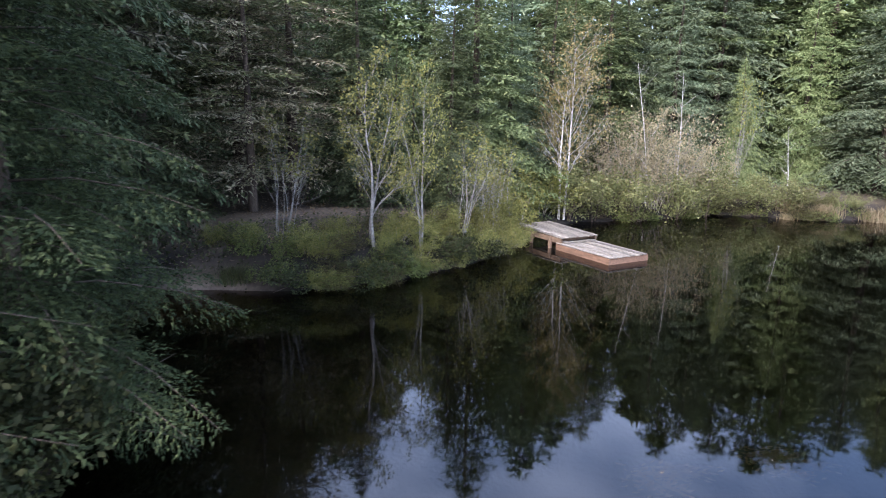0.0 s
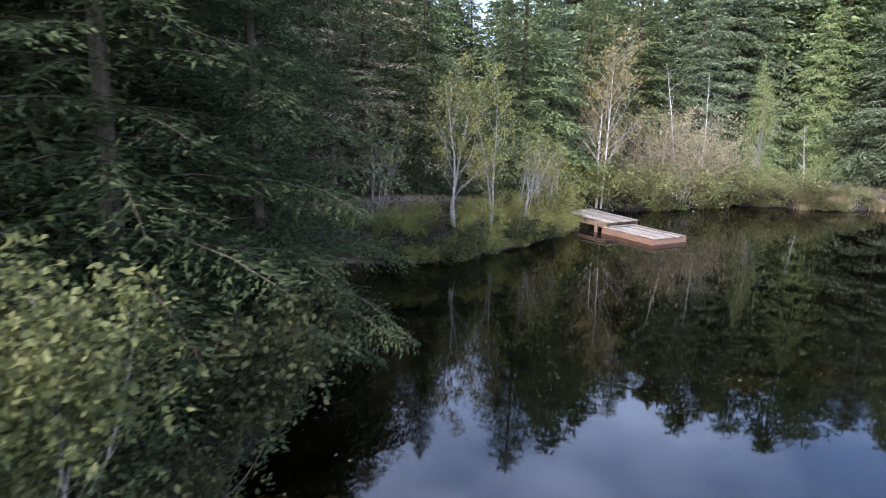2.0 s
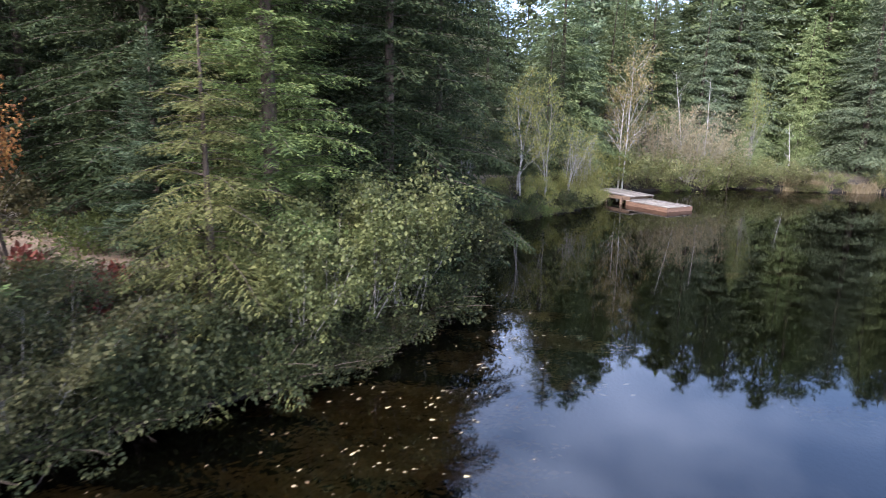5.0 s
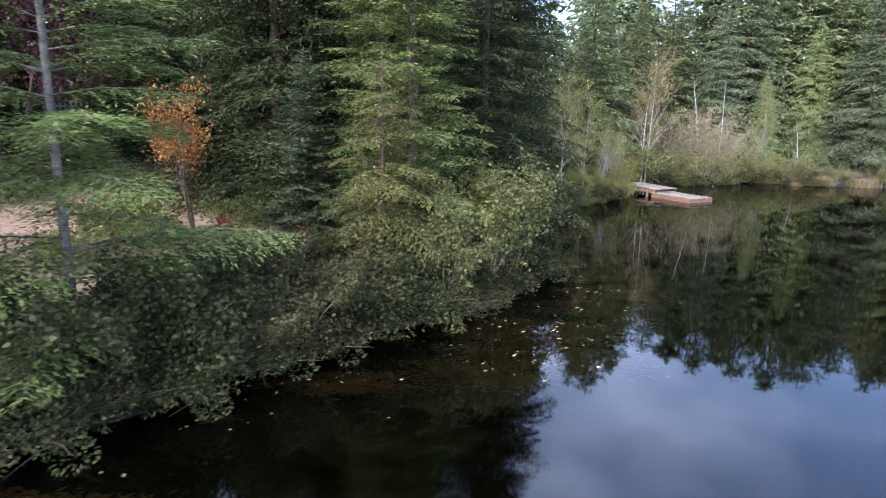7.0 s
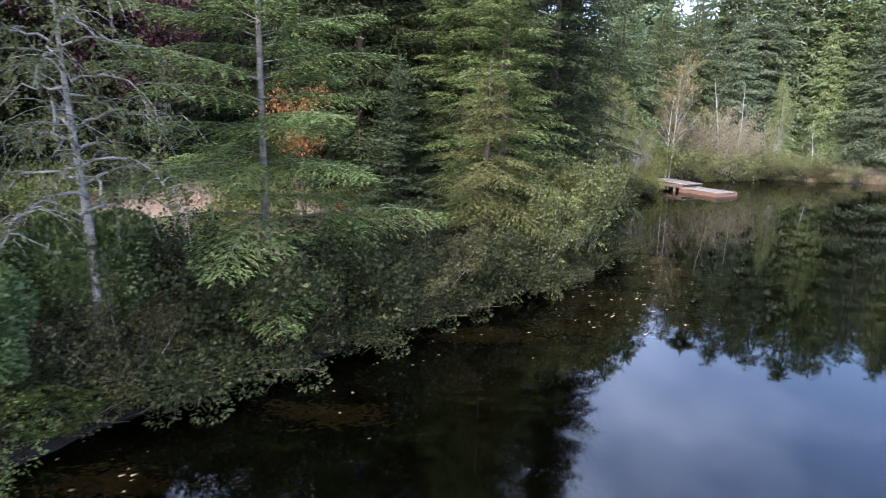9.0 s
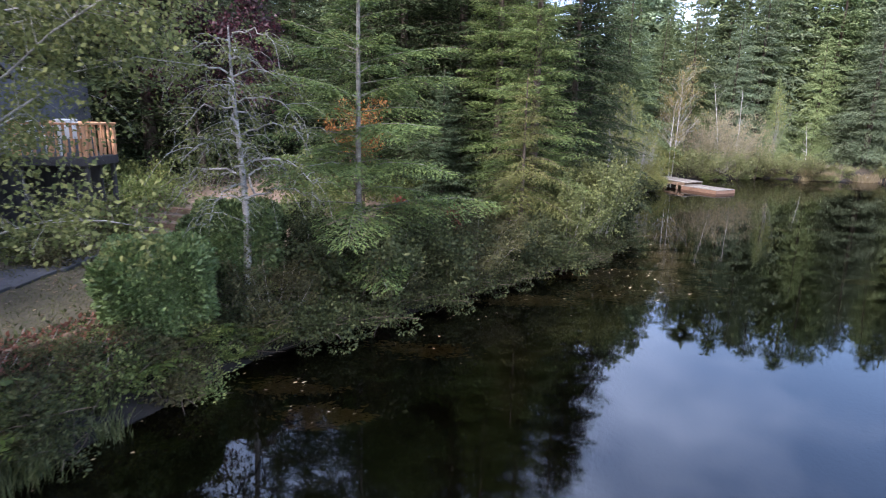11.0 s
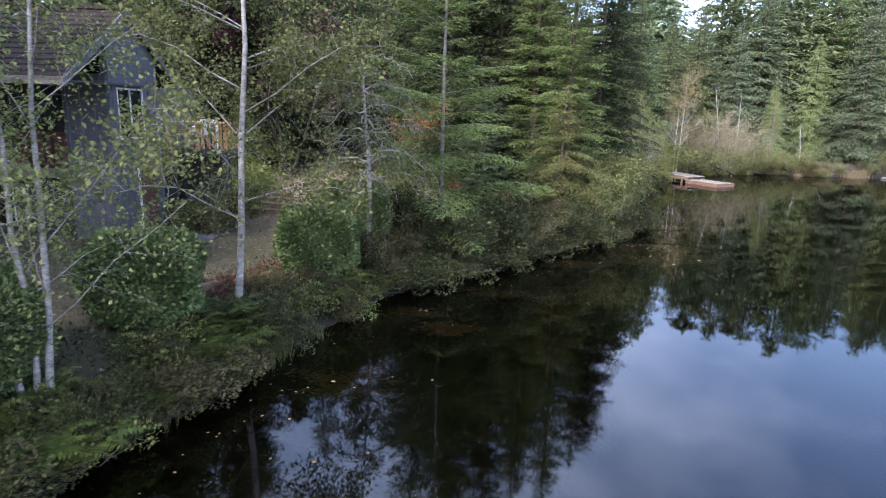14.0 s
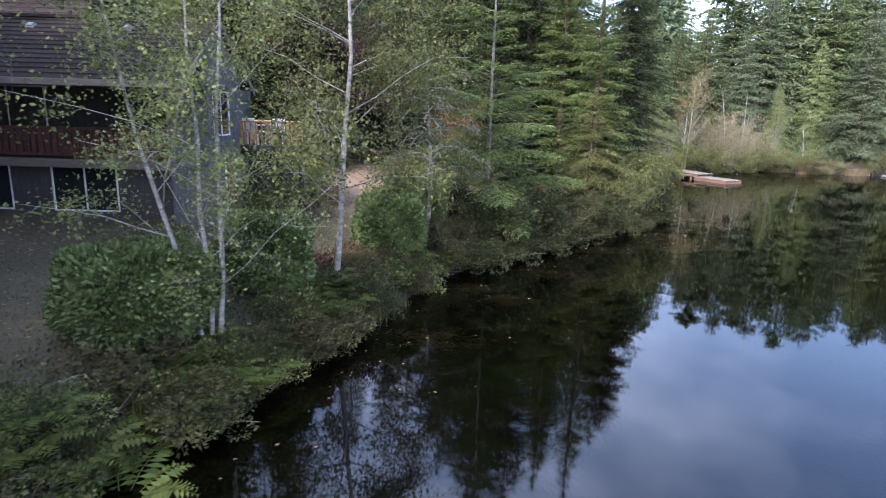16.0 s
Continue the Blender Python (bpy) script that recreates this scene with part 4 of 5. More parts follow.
for x, y, s in ((-10.3, -1.6, 0.6), (-7.9, -0.9, 0.6), (-14.0, -5.0, 0.7)):
    bush(BRUSH_B, "leafy green shrub on the pond bank", x, y, x * 90, s)
for x, y, s in ((-2.6, 16.0, 0.3), (-1.2, 16.8, 0.36), (0.0, 18.2, 0.46), (1.2, 19.2, 0.55), (2.3, 20.6, 0.7), (2.7, 22.4, 0.9), (4.2, 25.4, 0.9), (-3.8, 15.4, 0.3), (-5.2, 15.5, 0.3), (-6.2, 15.8, 0.28), (-2.9, 15.7, 0.35)):
    bush(FAR_BUSH, "olive-leaved shrub on the far bank", x, y, x * 64, s)
for x, y, s in ((8.8, 28.0, 1.0), (10.6, 28.6, 1.05), (7.0, 27.4, 0.75), (9.8, 27.8, 0.8), (11.8, 28.9, 0.8), (12.9, 29.4, 0.6)):
    bush(FAR_TAN, "tan half-bare shrub on the far bank", x, y, x * 64, s)
for x, y, s in ((6.6, 26.8, 1.0), (8.6, 27.2, 0.8), (10.6, 27.9, 0.8), (12.4, 28.9, 0.9), (5.2, 26.2, 0.8), (18.5, 28.9, 0.5), (14.0, 29.6, 0.8), (15.2, 29.3, 0.6), (16.3, 28.8, 0.55), (21.8, 28.7, 0.5), (23.4, 29.2, 0.7), (25.3, 29.4, 0.7), (19.6, 28.8, 0.4)):
    bush(FAR_GREEN, "olive-green shrub leaning over the far waterline", x + 0.1, y - 0.55, x * 64, s * (0.8 + 0.5 * ((x * 7.3) % 1)), 1.25)


# ---- floating dock ----
DOCK = Matrix(((-0.48, 0.877, 0, 5.1), (0.877, 0.48, 0, 17.85), (0, 0, 1, 0), (0, 0, 0, 1)))    # x shoreward, y across
dock = thing("floating_dock", "weathered grey board dock with russet sides floating on the pond", "dock")
dock.matrix_basis = DOCK
LD, WD = 2.5, 1.62
for lo, hi in (((0, -0.03, -0.1), (LD, 0.02, 0.19)), ((0, WD - 0.02, -0.1), (LD, WD + 0.03, 0.19)), ((-0.03, -0.03, -0.1), (0.02, WD + 0.03, 0.19)), ((LD - 0.02, -0.03, -0.1), (LD + 0.03, WD + 0.03, 0.19))):
    part("side_board", one_box(lo, hi), WOOD_FASCIA, dock, "russet-painted side board")
part("float", one_box((0.05, 0.05, -0.3), (LD - 0.05, WD - 0.05, 0.15)), SIDING_DARK, dock, "dark float block")
rng = np.random.default_rng(8)
for q in range(9):
    y0 = -0.03 + q * 0.185
    part("board", one_box((-0.05 - 0.05 * rng.random(), y0, 0.192 + 0.016 * rng.random()), (LD + 0.05 * rng.random(), y0 + 0.118 + 0.035 * rng.random(), 0.228 + 0.016 * rng.random()), pose(0, 0, 0, 0, rng.uniform(-0.3, 0.3), rng.uniform(-0.5, 0.5))), WOOD_GREY, dock)
part("cross_board", one_box((LD - 0.25, 0.05, 0.245), (LD - 0.05, WD - 0.2, 0.28), pose(0, 0, 0, 0, 0, 2)), WOOD_GREY, dock)
landing = thing("landing_stage", "raised weathered board walkway from the bank to the dock", "dock")
landing.matrix_basis = DOCK @ pose(LD - 0.2, 0, 0)
for q in range(9):
    y0 = -0.02 + q * 0.183
    part("board", one_box((-0.03 - 0.08 * rng.random(), y0, 0.4 + 0.016 * rng.random()), (2.7, y0 + 0.125 + 0.03 * rng.random(), 0.44 + 0.016 * rng.random()), pose(0, 0, 0, 0, -1.5, rng.uniform(-0.6, 0.6))), WOOD_GREY, landing)
part("beam", one_box((0.02, 0.0, 0.22), (2.7, 0.09, 0.4)), TIMBER, landing)
part("beam", one_box((0.02, 1.53, 0.22), (2.7, 1.62, 0.4)), TIMBER, landing)
part("beam", one_box((0.3, 0.1, 0.24), (0.36, 1.53, 0.4)), TIMBER, landing)
for x in (0.45, 1.5):
    for y in (-0.06, 1.68):
        part("post", one_box((x, y - 0.05, -1.2), (x + 0.11, y + 0.05, 0.36)), TIMBER, landing)


# ---- house ----
HX, HY = -20.3, -7.2                    # its corner by the patio
house = thing("house", "two-storey grey-sided house with a brown shake roof and balcony", "house")
house.matrix_basis = pose(HX, HY, 0.85)
# local: x from -14 to 0, y from 0 to 9, ground storey 0 to 1.95, upper floor 1.95 to 4.1
part("wall", one_box((-1.1, 0, -0.3), (0, 0.16, 4.1)), SIDING, house, "grey corner wall")
for lo, hi in (((-0.16, 0.16, -0.3), (0, 2.3, 2.62)), ((-0.16, 0.16, 2.62), (0, 0.3, 3.82)), ((-0.16, 1.5, 2.62), (0, 2.3, 3.82)), ((-0.16, 0.16, 3.82), (0, 2.3, 4.1)), ((-1.8, 2.14, -0.3), (-0.16, 2.3, 4.1)), ((-1.96, 2.3, -0.3), (-1.8, 9, 4.1))):
    part("wall", one_box(lo, hi, None, 0), SIDING, house, "grey side wall")
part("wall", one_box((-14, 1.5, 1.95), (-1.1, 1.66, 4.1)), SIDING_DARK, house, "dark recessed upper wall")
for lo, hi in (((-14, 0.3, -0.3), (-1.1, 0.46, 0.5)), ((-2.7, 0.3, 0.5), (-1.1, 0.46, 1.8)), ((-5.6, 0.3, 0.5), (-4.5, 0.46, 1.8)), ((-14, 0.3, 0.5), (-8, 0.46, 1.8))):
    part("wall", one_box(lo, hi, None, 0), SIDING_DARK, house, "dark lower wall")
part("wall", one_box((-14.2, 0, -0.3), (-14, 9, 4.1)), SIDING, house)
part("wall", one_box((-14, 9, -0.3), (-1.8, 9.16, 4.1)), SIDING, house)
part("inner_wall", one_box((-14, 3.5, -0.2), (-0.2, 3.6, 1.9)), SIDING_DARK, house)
part("balcony_floor", one_box((-14, -0.05, 1.72), (-1.1, 1.5, 1.95)), BALCONY, house, "weathered balcony edge board")


def window(parent, m, w, h):
    """A white window, its frame in the local xz plane."""
    f, e = bmesh.new(), 0.042
    for lo, hi in (((0, 0, 0), (w, 0.07, e)), ((0, 0, h - e), (w, 0.07, h)), ((0, 0, e), (e, 0.07, h - e)), ((w - e, 0, e), (w, 0.07, h - e)), ((w / 2 - 0.02, 0.01, e), (w / 2 + 0.02, 0.06, h - e))):
        box(f, lo, hi)
    f.transform(m)
    fr = part("window", f, WHITE, parent, "white-framed window")
    g = one_box((e, 0.03, e), (w - e, 0.045, h - e), None, 0)
    g.transform(m)
    part("pane", g, GLASS, fr)


window(house, pose(0.012, 0.3, 2.62, 0, 0, 90), 1.2, 1.2)
window(house, pose(-4.5, 0.29, 0.5), 1.8, 1.3)
window(house, pose(-8, 0.29, 0.5), 2.4, 1.3)
window(house, pose(-7.4, 1.48, 2.5), 2.2, 1.35)
rail = part("railing", one_box((-14, 0.0, 2.7), (-1.1, 0.09, 2.78)), WOOD_RED, house, "red-stained balcony railing")
part("bottom_rail", one_box((-14, 0.02, 2.02), (-1.1, 0.07, 2.09)), WOOD_RED, rail)
for q in range(70):
    part("picket", one_box((-13.95 + q * 0.184, 0.03, 2.09), (-13.95 + q * 0.184 + 0.13, 0.055, 2.7), None, 0), WOOD_RED, rail)
for q in range(7):
    part("batten", one_box((0.0, 0.1 + q * 0.33, -0.3), (0.022, 0.15 + q * 0.33, 2.6 if 0 < q < 5 else 4.05), None, 0), SIDING, house)
for q in range(4):
    part("batten", one_box((-1.05 + q * 0.32, -0.022, -0.3), (-1.0 + q * 0.32, 0.0, 4.05), None, 0), SIDING, house)
sdoor = part("side_door", one_box((0.0, 1.0, -0.1), (0.03, 1.85, 1.85)), WOOD_RED, house, "dark red side door")
part("door_frame", one_box((0.0, 0.94, -0.1), (0.045, 0.99, 1.9)), WHITE, house, "white door post")
part("knob", one_box((0.03, 1.08, 0.85), (0.07, 1.14, 0.91)), STEEL, sdoor)
# roof over the front wing: two slopes in overlapping courses, ridge along x
EAVE, RIDGE, EAVE_Z, RISE = -1.75, 0.85, 3.92, 1.68
roof = part("roof", one_box((-14.6, RIDGE - 0.12, EAVE_Z + RISE - 0.02), (0.1, RIDGE + 0.12, EAVE_Z + RISE + 0.07)), ROOFING, house, "brown shake roof in long courses")


def slab(points, thick):
    """A flat four-cornered slab, its thickness downwards."""
    bm = bmesh.new()
    vs = [bm.verts.new(p) for p in points] + [bm.verts.new((p[0], p[1], p[2] - thick)) for p in points]
    for fc in ((0, 1, 2, 3), (7, 6, 5, 4), (4, 5, 1, 0), (5, 6, 2, 1), (6, 7, 3, 2), (7, 4, 0, 3)):
        bm.faces.new([vs[k] for k in fc])
    bmesh.ops.recalc_face_normals(bm, faces=bm.faces)
    return bm


for sgn in (1, -1):
    for q in range(14):
        u0, u1 = q / 14, min((q + 1.25) / 14, 1)
        ya, yb = (RIDGE + sgn * (EAVE - RIDGE) * (1 - u) for u in (u0, u1))
        za, zb = EAVE_Z + RISE * u0 + 0.045, EAVE_Z + RISE * u1
        part("shingle_course", slab(((-14.6, ya, za), (0.1, ya, za), (0.1, yb, zb), (-14.6, yb, zb)), 0.05), ROOFING, roof)
# the taller main block behind, with a hipped end
for q in range(16):
    u0, u1 = q / 16, min((q + 1.25) / 16, 1)
    (ya, za, xa), (yb, zb, xb) = ((3.0 + 3.6 * u, 4.6 + 2.7 * u, -3.6 - 3.4 * u) for u in (u0, u1))
    part("shingle_course", slab(((-14.6, ya, za + 0.045), (xa, ya, za + 0.045), (xb, yb, zb), (-14.6, yb, zb)), 0.05), ROOFING, roof)
    part("shingle_course", slab(((xa, ya, za + 0.045), (xa, 13.2 - ya, za + 0.045), (xb, 13.2 - yb, zb), (xb, yb, zb)), 0.05), ROOFING, roof)
part("wall", one_box((-14, 3.2, 4.1), (-3.9, 9, 4.62)), SIDING, house, "grey upper wall under the main roof")
gable = bmesh.new()
edge = ((0, 4.1), (0, 4.98), (RIDGE, 5.52), (2.3, 4.58), (2.3, 4.1))
vs = [[gable.verts.new((x, y, z)) for y, z in edge] for x in (-0.16, 0)]
gable.faces.new(vs[1])
gable.faces.new(vs[0][::-1])
for k in range(5):
    gable.faces.new((vs[0][k], vs[0][(k + 1) % 5], vs[1][(k + 1) % 5], vs[1][k]))
part("gable", gable, SIDING, house, "grey boarded gable")
for sgn in (1, -1):
    ya = RIDGE + sgn * (EAVE - 0.04 - RIDGE)
    part("bargeboard", slab(((0.1, ya, EAVE_Z + 0.01), (0.14, ya, EAVE_Z + 0.01), (0.14, RIDGE, EAVE_Z + RISE + 0.03), (0.1, RIDGE, EAVE_Z + RISE + 0.03)), 0.17), SIDING, house, "grey bargeboard along the roof edge")
part("fascia", one_box((-14.6, EAVE - 0.05, EAVE_Z - 0.13), (0.1, EAVE - 0.01, EAVE_Z + 0.03)), BALCONY, house, "grey-brown gutter board")
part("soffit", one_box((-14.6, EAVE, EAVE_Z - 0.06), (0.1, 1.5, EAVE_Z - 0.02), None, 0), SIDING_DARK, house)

# side deck with new wood railing
deck = thing("side_deck", "raised timber deck with orange cedar railing beside the house", "deck")
deck.matrix_basis = pose(HX - 0.5, HY + 3.6, 0.86)
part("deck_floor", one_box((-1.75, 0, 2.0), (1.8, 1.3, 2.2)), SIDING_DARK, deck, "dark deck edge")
# dark panel added to stand for the shade below the deck
part("skirt_wall", one_box((-1.7, 1.0, -0.3), (1.5, 1.08, 1.98)), SIDING_DARK, deck, "dark panel added for the shade under the deck")
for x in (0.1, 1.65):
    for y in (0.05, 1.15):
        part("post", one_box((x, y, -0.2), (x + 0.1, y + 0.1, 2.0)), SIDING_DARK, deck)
for x, y in ((0.06, 0.0), (1.7, 0.0), (1.7, 1.2), (0.06, 1.2), (0.9, 0)):
    part("rail_post", one_box((x, y, 2.2), (x + 0.09, y + 0.09, 2.95)), WOOD_NEW, deck)
part("top_rail", one_box((0.06, -0.02, 2.93), (1.82, 0.12, 2.98)), WOOD_NEW, deck)
part("top_rail", one_box((1.68, 0.12, 2.93), (1.82, 1.3, 2.98)), WOOD_NEW, deck)
part("top_rail", one_box((0.06, 1.18, 2.935), (1.675, 1.3, 2.985)), WOOD_NEW, deck)
for q in range(9):
    part("picket", one_box((0.2 + q * 0.175, 0.03, 2.22), (0.245 + q * 0.175, 0.07, 2.93), None, 0), WOOD_NEW, deck)
    part("picket", one_box((0.2 + q * 0.175, 1.22, 2.22), (0.245 + q * 0.175, 1.26, 2.93), None, 0), WOOD_NEW, deck)
for q in range(5):
    part("picket", one_box((1.74, 0.22 + q * 0.19, 2.22), (1.78, 0.265 + q * 0.19, 2.93), None, 0), WOOD_NEW, deck)

patio = thing("patio", "grey slab patio beside the house", "patio", kind="structure")
for q in range(5):
    part("slab", one_box((-20.25, -8.2 + q * 1.2, 0.6), (-18.6 + 0.1 * q, -7.02 + q * 1.2, 1.02)), SLATE, patio)


# ---- clipped hedges ----
def hedge(name, label, x, y, turn, lx, ly, h, seed, count):
    """A clipped laurel: leaves all over a rounded, slightly uneven block."""
    rng = np.random.default_rng(seed)
    p = rng.uniform(-1, 1, (count, 3))
    ax = rng.integers(0, 3, count)
    p[np.arange(count), ax] = np.sign(p[np.arange(count), ax])
    p = p / (np.abs(p) ** 3.4).sum(1, keepdims=True) ** (1 / 3.4)
    d = unit(p * np.abs(p))
    w = 1 + 0.06 * np.sin(p @ np.array([5.1, 3.3, 4.2])) + 0.05 * np.sin(p @ np.array([-3.7, 6.1, 2.2]) + 1)
    depth = 1 - 0.22 * rng.random(count) ** 1.5
    at = p * (w * depth)[:, None] * np.array([lx / 2, ly / 2, h / 2]) + np.array([0, 0, h / 2 + 0.05])
    grow = unit(d + rand_dirs(rng, count) * 0.8 + np.array([0, 0, 0.3]))
    L = 0.078 * rng.uniform(0.6, 1.4, count)
    v, f = kites(at, grow, np.cross(grow, rand_dirs(rng, count)), L, L * 0.55)
    lines = []
    for q in range(24):
        e = np.array([rng.uniform(-0.42, 0.42) * lx, rng.uniform(-0.42, 0.42) * ly, h * rng.uniform(0.6, 0.95)])
        lines.append((np.linspace(e * np.array([0.35, 0.35, 0]), e, 4), np.linspace(0.02, 0.004, 4)))
    tv, tf = tubes(lines, 4)
    ob = thing(name, label, "hedge")
    part("branchwork", mesh("branchwork", tv, tf, BARK, True), None, ob)
    part("foliage", mesh("foliage", v, f, LAUREL), None, ob)
    core = bmesh.new()
    bmesh.ops.create_icosphere(core, subdivisions=4, radius=1)
    for vt in core.verts:
        c = np.array(vt.co)
        c = c / (np.abs(c) ** 3.4).sum() ** (1 / 3.4) * (0.86 + 0.05 * noise.noise(vt.co * 4))
        vt.co = (c[0] * lx / 2, c[1] * ly / 2, c[2] * h / 2 + h / 2 + 0.05)
    part("inner_growth", core, LAUREL, ob, "dense shaded inner twigs and leaves")
    ob.matrix_basis = stand(x, y, turn)
    return ob


hedge("clipped_hedge", "clipped round-topped laurel hedge at the lawn's edge", -15.5, -7.9, 20, 1.7, 1.5, 1.5, 51, 24000)
hedge("clipped_hedge", "clipped laurel hedge behind the weeping tree", -15.0, -5.6, 10, 1.8, 1.7, 1.6, 52, 22000)
hedge("clipped_hedge", "clipped laurel hedge beside the alder", -17.6, -11.6, 15, 1.7, 1.6, 1.45, 53, 22000)
hedge("clipped_hedge", "long clipped laurel hedge on the bank by the lawn", -18.7, -14.4, 55, 2.1, 1.75, 1.45, 54, 36000)


# ---- underwood between the trees and the house ----
UNDER = bush_meshes(1.4, 1.4, 1.5, 61, LEAF, 3000, 0.095, 30)
UNDER_B = bush_meshes(1.5, 1.3, 1.4, 62, LEAF_BROWN, 2800, 0.1, 50)
RED_BUSH = bush_meshes(0.35, 0.35, 0.7, 63, CRIMSON, 900, 0.09, 14)
for x, y, s, kd in ((-16.2, -2.2, 0.7, 0), (-15.0, -3.6, 0.55, 1), (-15.0, -0.4, 0.6, 0), (-11.4, -0.9, 0.75, 1), (-12.3, -2.1, 0.7, 1), (-10.7, -0.1, 0.7, 1), (-11.9, 0.1, 0.75, 1), (-12.0, 0.8, 0.6, 0), (-14.6, 1.6, 1.0, 0), (-15.4, 4.5, 1.2, 1), (-13.0, 3.6, 0.8, 0),
                    (-11.8, 5.4, 1.0, 0), (-9.6, 5.2, 1.1, 0), (-10.8, 8.2, 1.2, 1), (-13.4, 10.5, 1.2, 0), (-15.6, 12, 1.4, 0), (-20.6, 6.5, 1.3, 0), (-21.5, 10, 1.4, 1), (-20.4, 1.6, 1.1, 0),
                    (-7.4, 6.6, 1.0, 0), (-8.6, 12.6, 1.0, 0), (-6.9, 3.0, 0.9, 0), (-9.8, 0.6, 0.7, 1), (-19.4, 0.2, 0.9, 0), (-19.0, -2.6, 0.7, 0), (-19.3, -3.9, 0.85, 1), (-18.9, -5.2, 0.6, 1), (-19.6, -4.8, 0.7, 0)):
    plant("understory_shrub", ("green leafy understory shrub", "olive leafy understory shrub with bare twigs")[kd], "bush", (UNDER, UNDER_B)[kd], stand(x, y, x * 77, s, 1.0, 0.1), "shrubs under the trees", ("branchwork", "foliage"))
for x, y in ((-10.3, -0.7), (-10.4, 0.3), (-12.2, 0.9)):
    plant("red_bush", "small bush with bright crimson autumn leaves", "bush", RED_BUSH, stand(x, y, x * 30, 1.3, 0.8), "", ("branchwork", "foliage"))
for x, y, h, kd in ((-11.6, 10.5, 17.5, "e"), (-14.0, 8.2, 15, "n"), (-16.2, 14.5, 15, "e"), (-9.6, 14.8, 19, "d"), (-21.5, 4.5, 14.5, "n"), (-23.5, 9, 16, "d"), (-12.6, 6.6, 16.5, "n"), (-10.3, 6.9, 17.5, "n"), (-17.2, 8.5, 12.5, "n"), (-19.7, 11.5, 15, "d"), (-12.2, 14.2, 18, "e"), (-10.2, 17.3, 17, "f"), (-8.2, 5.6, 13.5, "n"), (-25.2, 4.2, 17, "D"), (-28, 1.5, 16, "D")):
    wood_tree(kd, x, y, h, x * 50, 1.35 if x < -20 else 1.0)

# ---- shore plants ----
LOW = bush_meshes(0.8, 0.7, 0.75, 64, LEAF_SHADE, 1300, 0.052, 12, 11, BARK, 0.0, 0.78)
LOW_G = bush_meshes(0.8, 0.75, 0.65, 67, LEAF, 1300, 0.05, 12, 11, BARK, 0.0, 0.78)
LOW_B = bush_meshes(0.8, 0.7, 0.7, 65, LEAF_BROWN, 1300, 0.052, 16, 11, BARK, 0.0, 0.78)


def fern_meshes(seed, fronds=11, length=0.75):
    """A clump of arching fronds with paired leaflets."""
    rng = np.random.default_rng(seed)
    lines, A, D, S, L = [], [], [], [], []
    for q in range(fronds):
        az, le = 2 * np.pi * q / fronds + rng.uniform(-0.3, 0.3), length * rng.uniform(0.7, 1.15)
        out, sd = np.array([np.cos(az), np.sin(az), 0]), np.array([-np.sin(az), np.cos(az), 0])
        t = np.linspace(0, 1, 16)
        pts = np.outer(t * le * 0.85, out) + np.outer(le * (0.95 * t - 0.7 * t ** 2), [0, 0, 1])
        lines.append((pts[::3], np.linspace(0.006, 0.002, 6)))
        for sg in (-1, 1):
            A.append(pts[2:])
            D.append(np.repeat((sd * sg + out * 0.35)[None], 14, 0) + rng.normal(size=(14, 3)) * 0.08 - np.array([0, 0, 0.15]))
            S.append(np.repeat((out + np.array([0, 0, 0.2]))[None], 14, 0))
            L.append(0.2 * le * np.sin(np.pi * (0.12 + 0.86 * t[2:])) + 0.02)
    A, D, S, L = (np.concatenate(q) for q in (A, D, S, L))
    v, f = kites(A, D, S, L, L * 0.34)
    tv, tf = tubes(lines, 4)
    return [mesh("stalk", tv, tf, FERN, True), mesh("foliage", v, f, FERN)]


def tuft_meshes(seed, blades, h, mat, spread=0.22, thin=0.012):
    """A clump of arching grass blades."""
    rng = np.random.default_rng(seed)
    az, ln = rng.uniform(0, 2 * np.pi, blades), h * rng.uniform(0.55, 1.1, blades)
    base = np.stack([rng.normal(size=blades) * spread * 0.5, rng.normal(size=blades) * spread * 0.5, np.zeros(blades)], 1)
    lean = np.stack([np.cos(az), np.sin(az), np.zeros(blades)], 1) * rng.uniform(0.1, 0.6, (blades, 1))
    side = np.stack([-np.sin(az), np.cos(az), np.zeros(blades)], 1) * thin * 0.5
    mid = base + ln[:, None] * (np.array([0, 0, 0.6]) + lean * 0.35)
    tip = base + ln[:, None] * (np.array([0, 0, 0.92]) + lean)
    v = np.stack([base - side, base + side, mid + side, mid - side, mid - side, mid + side, tip + side * 0.15, tip - side * 0.15], 1).reshape(-1, 3)
    return [mesh("blade_clump", v, np.arange(len(v)).reshape(-1, 4), mat)]


FERN_A = fern_meshes(71)
TUFT = tuft_meshes(72, 150, 0.55, GRASS, 0.3)
REEDS = tuft_meshes(73, 260, 1.1, REED, 0.5, 0.02)


def along_shore(u, inland):
    """A point on the waterline, u counted in corners of the shore, moved inland."""
    a = int(u)
    p, q = np.array(SHORE[a]), np.array(SHORE[a + 1])
    d = (q - p) / np.linalg.norm(q - p)
    return p + (q - p) * (u - a) + np.array([-d[1], d[0]]) * inland


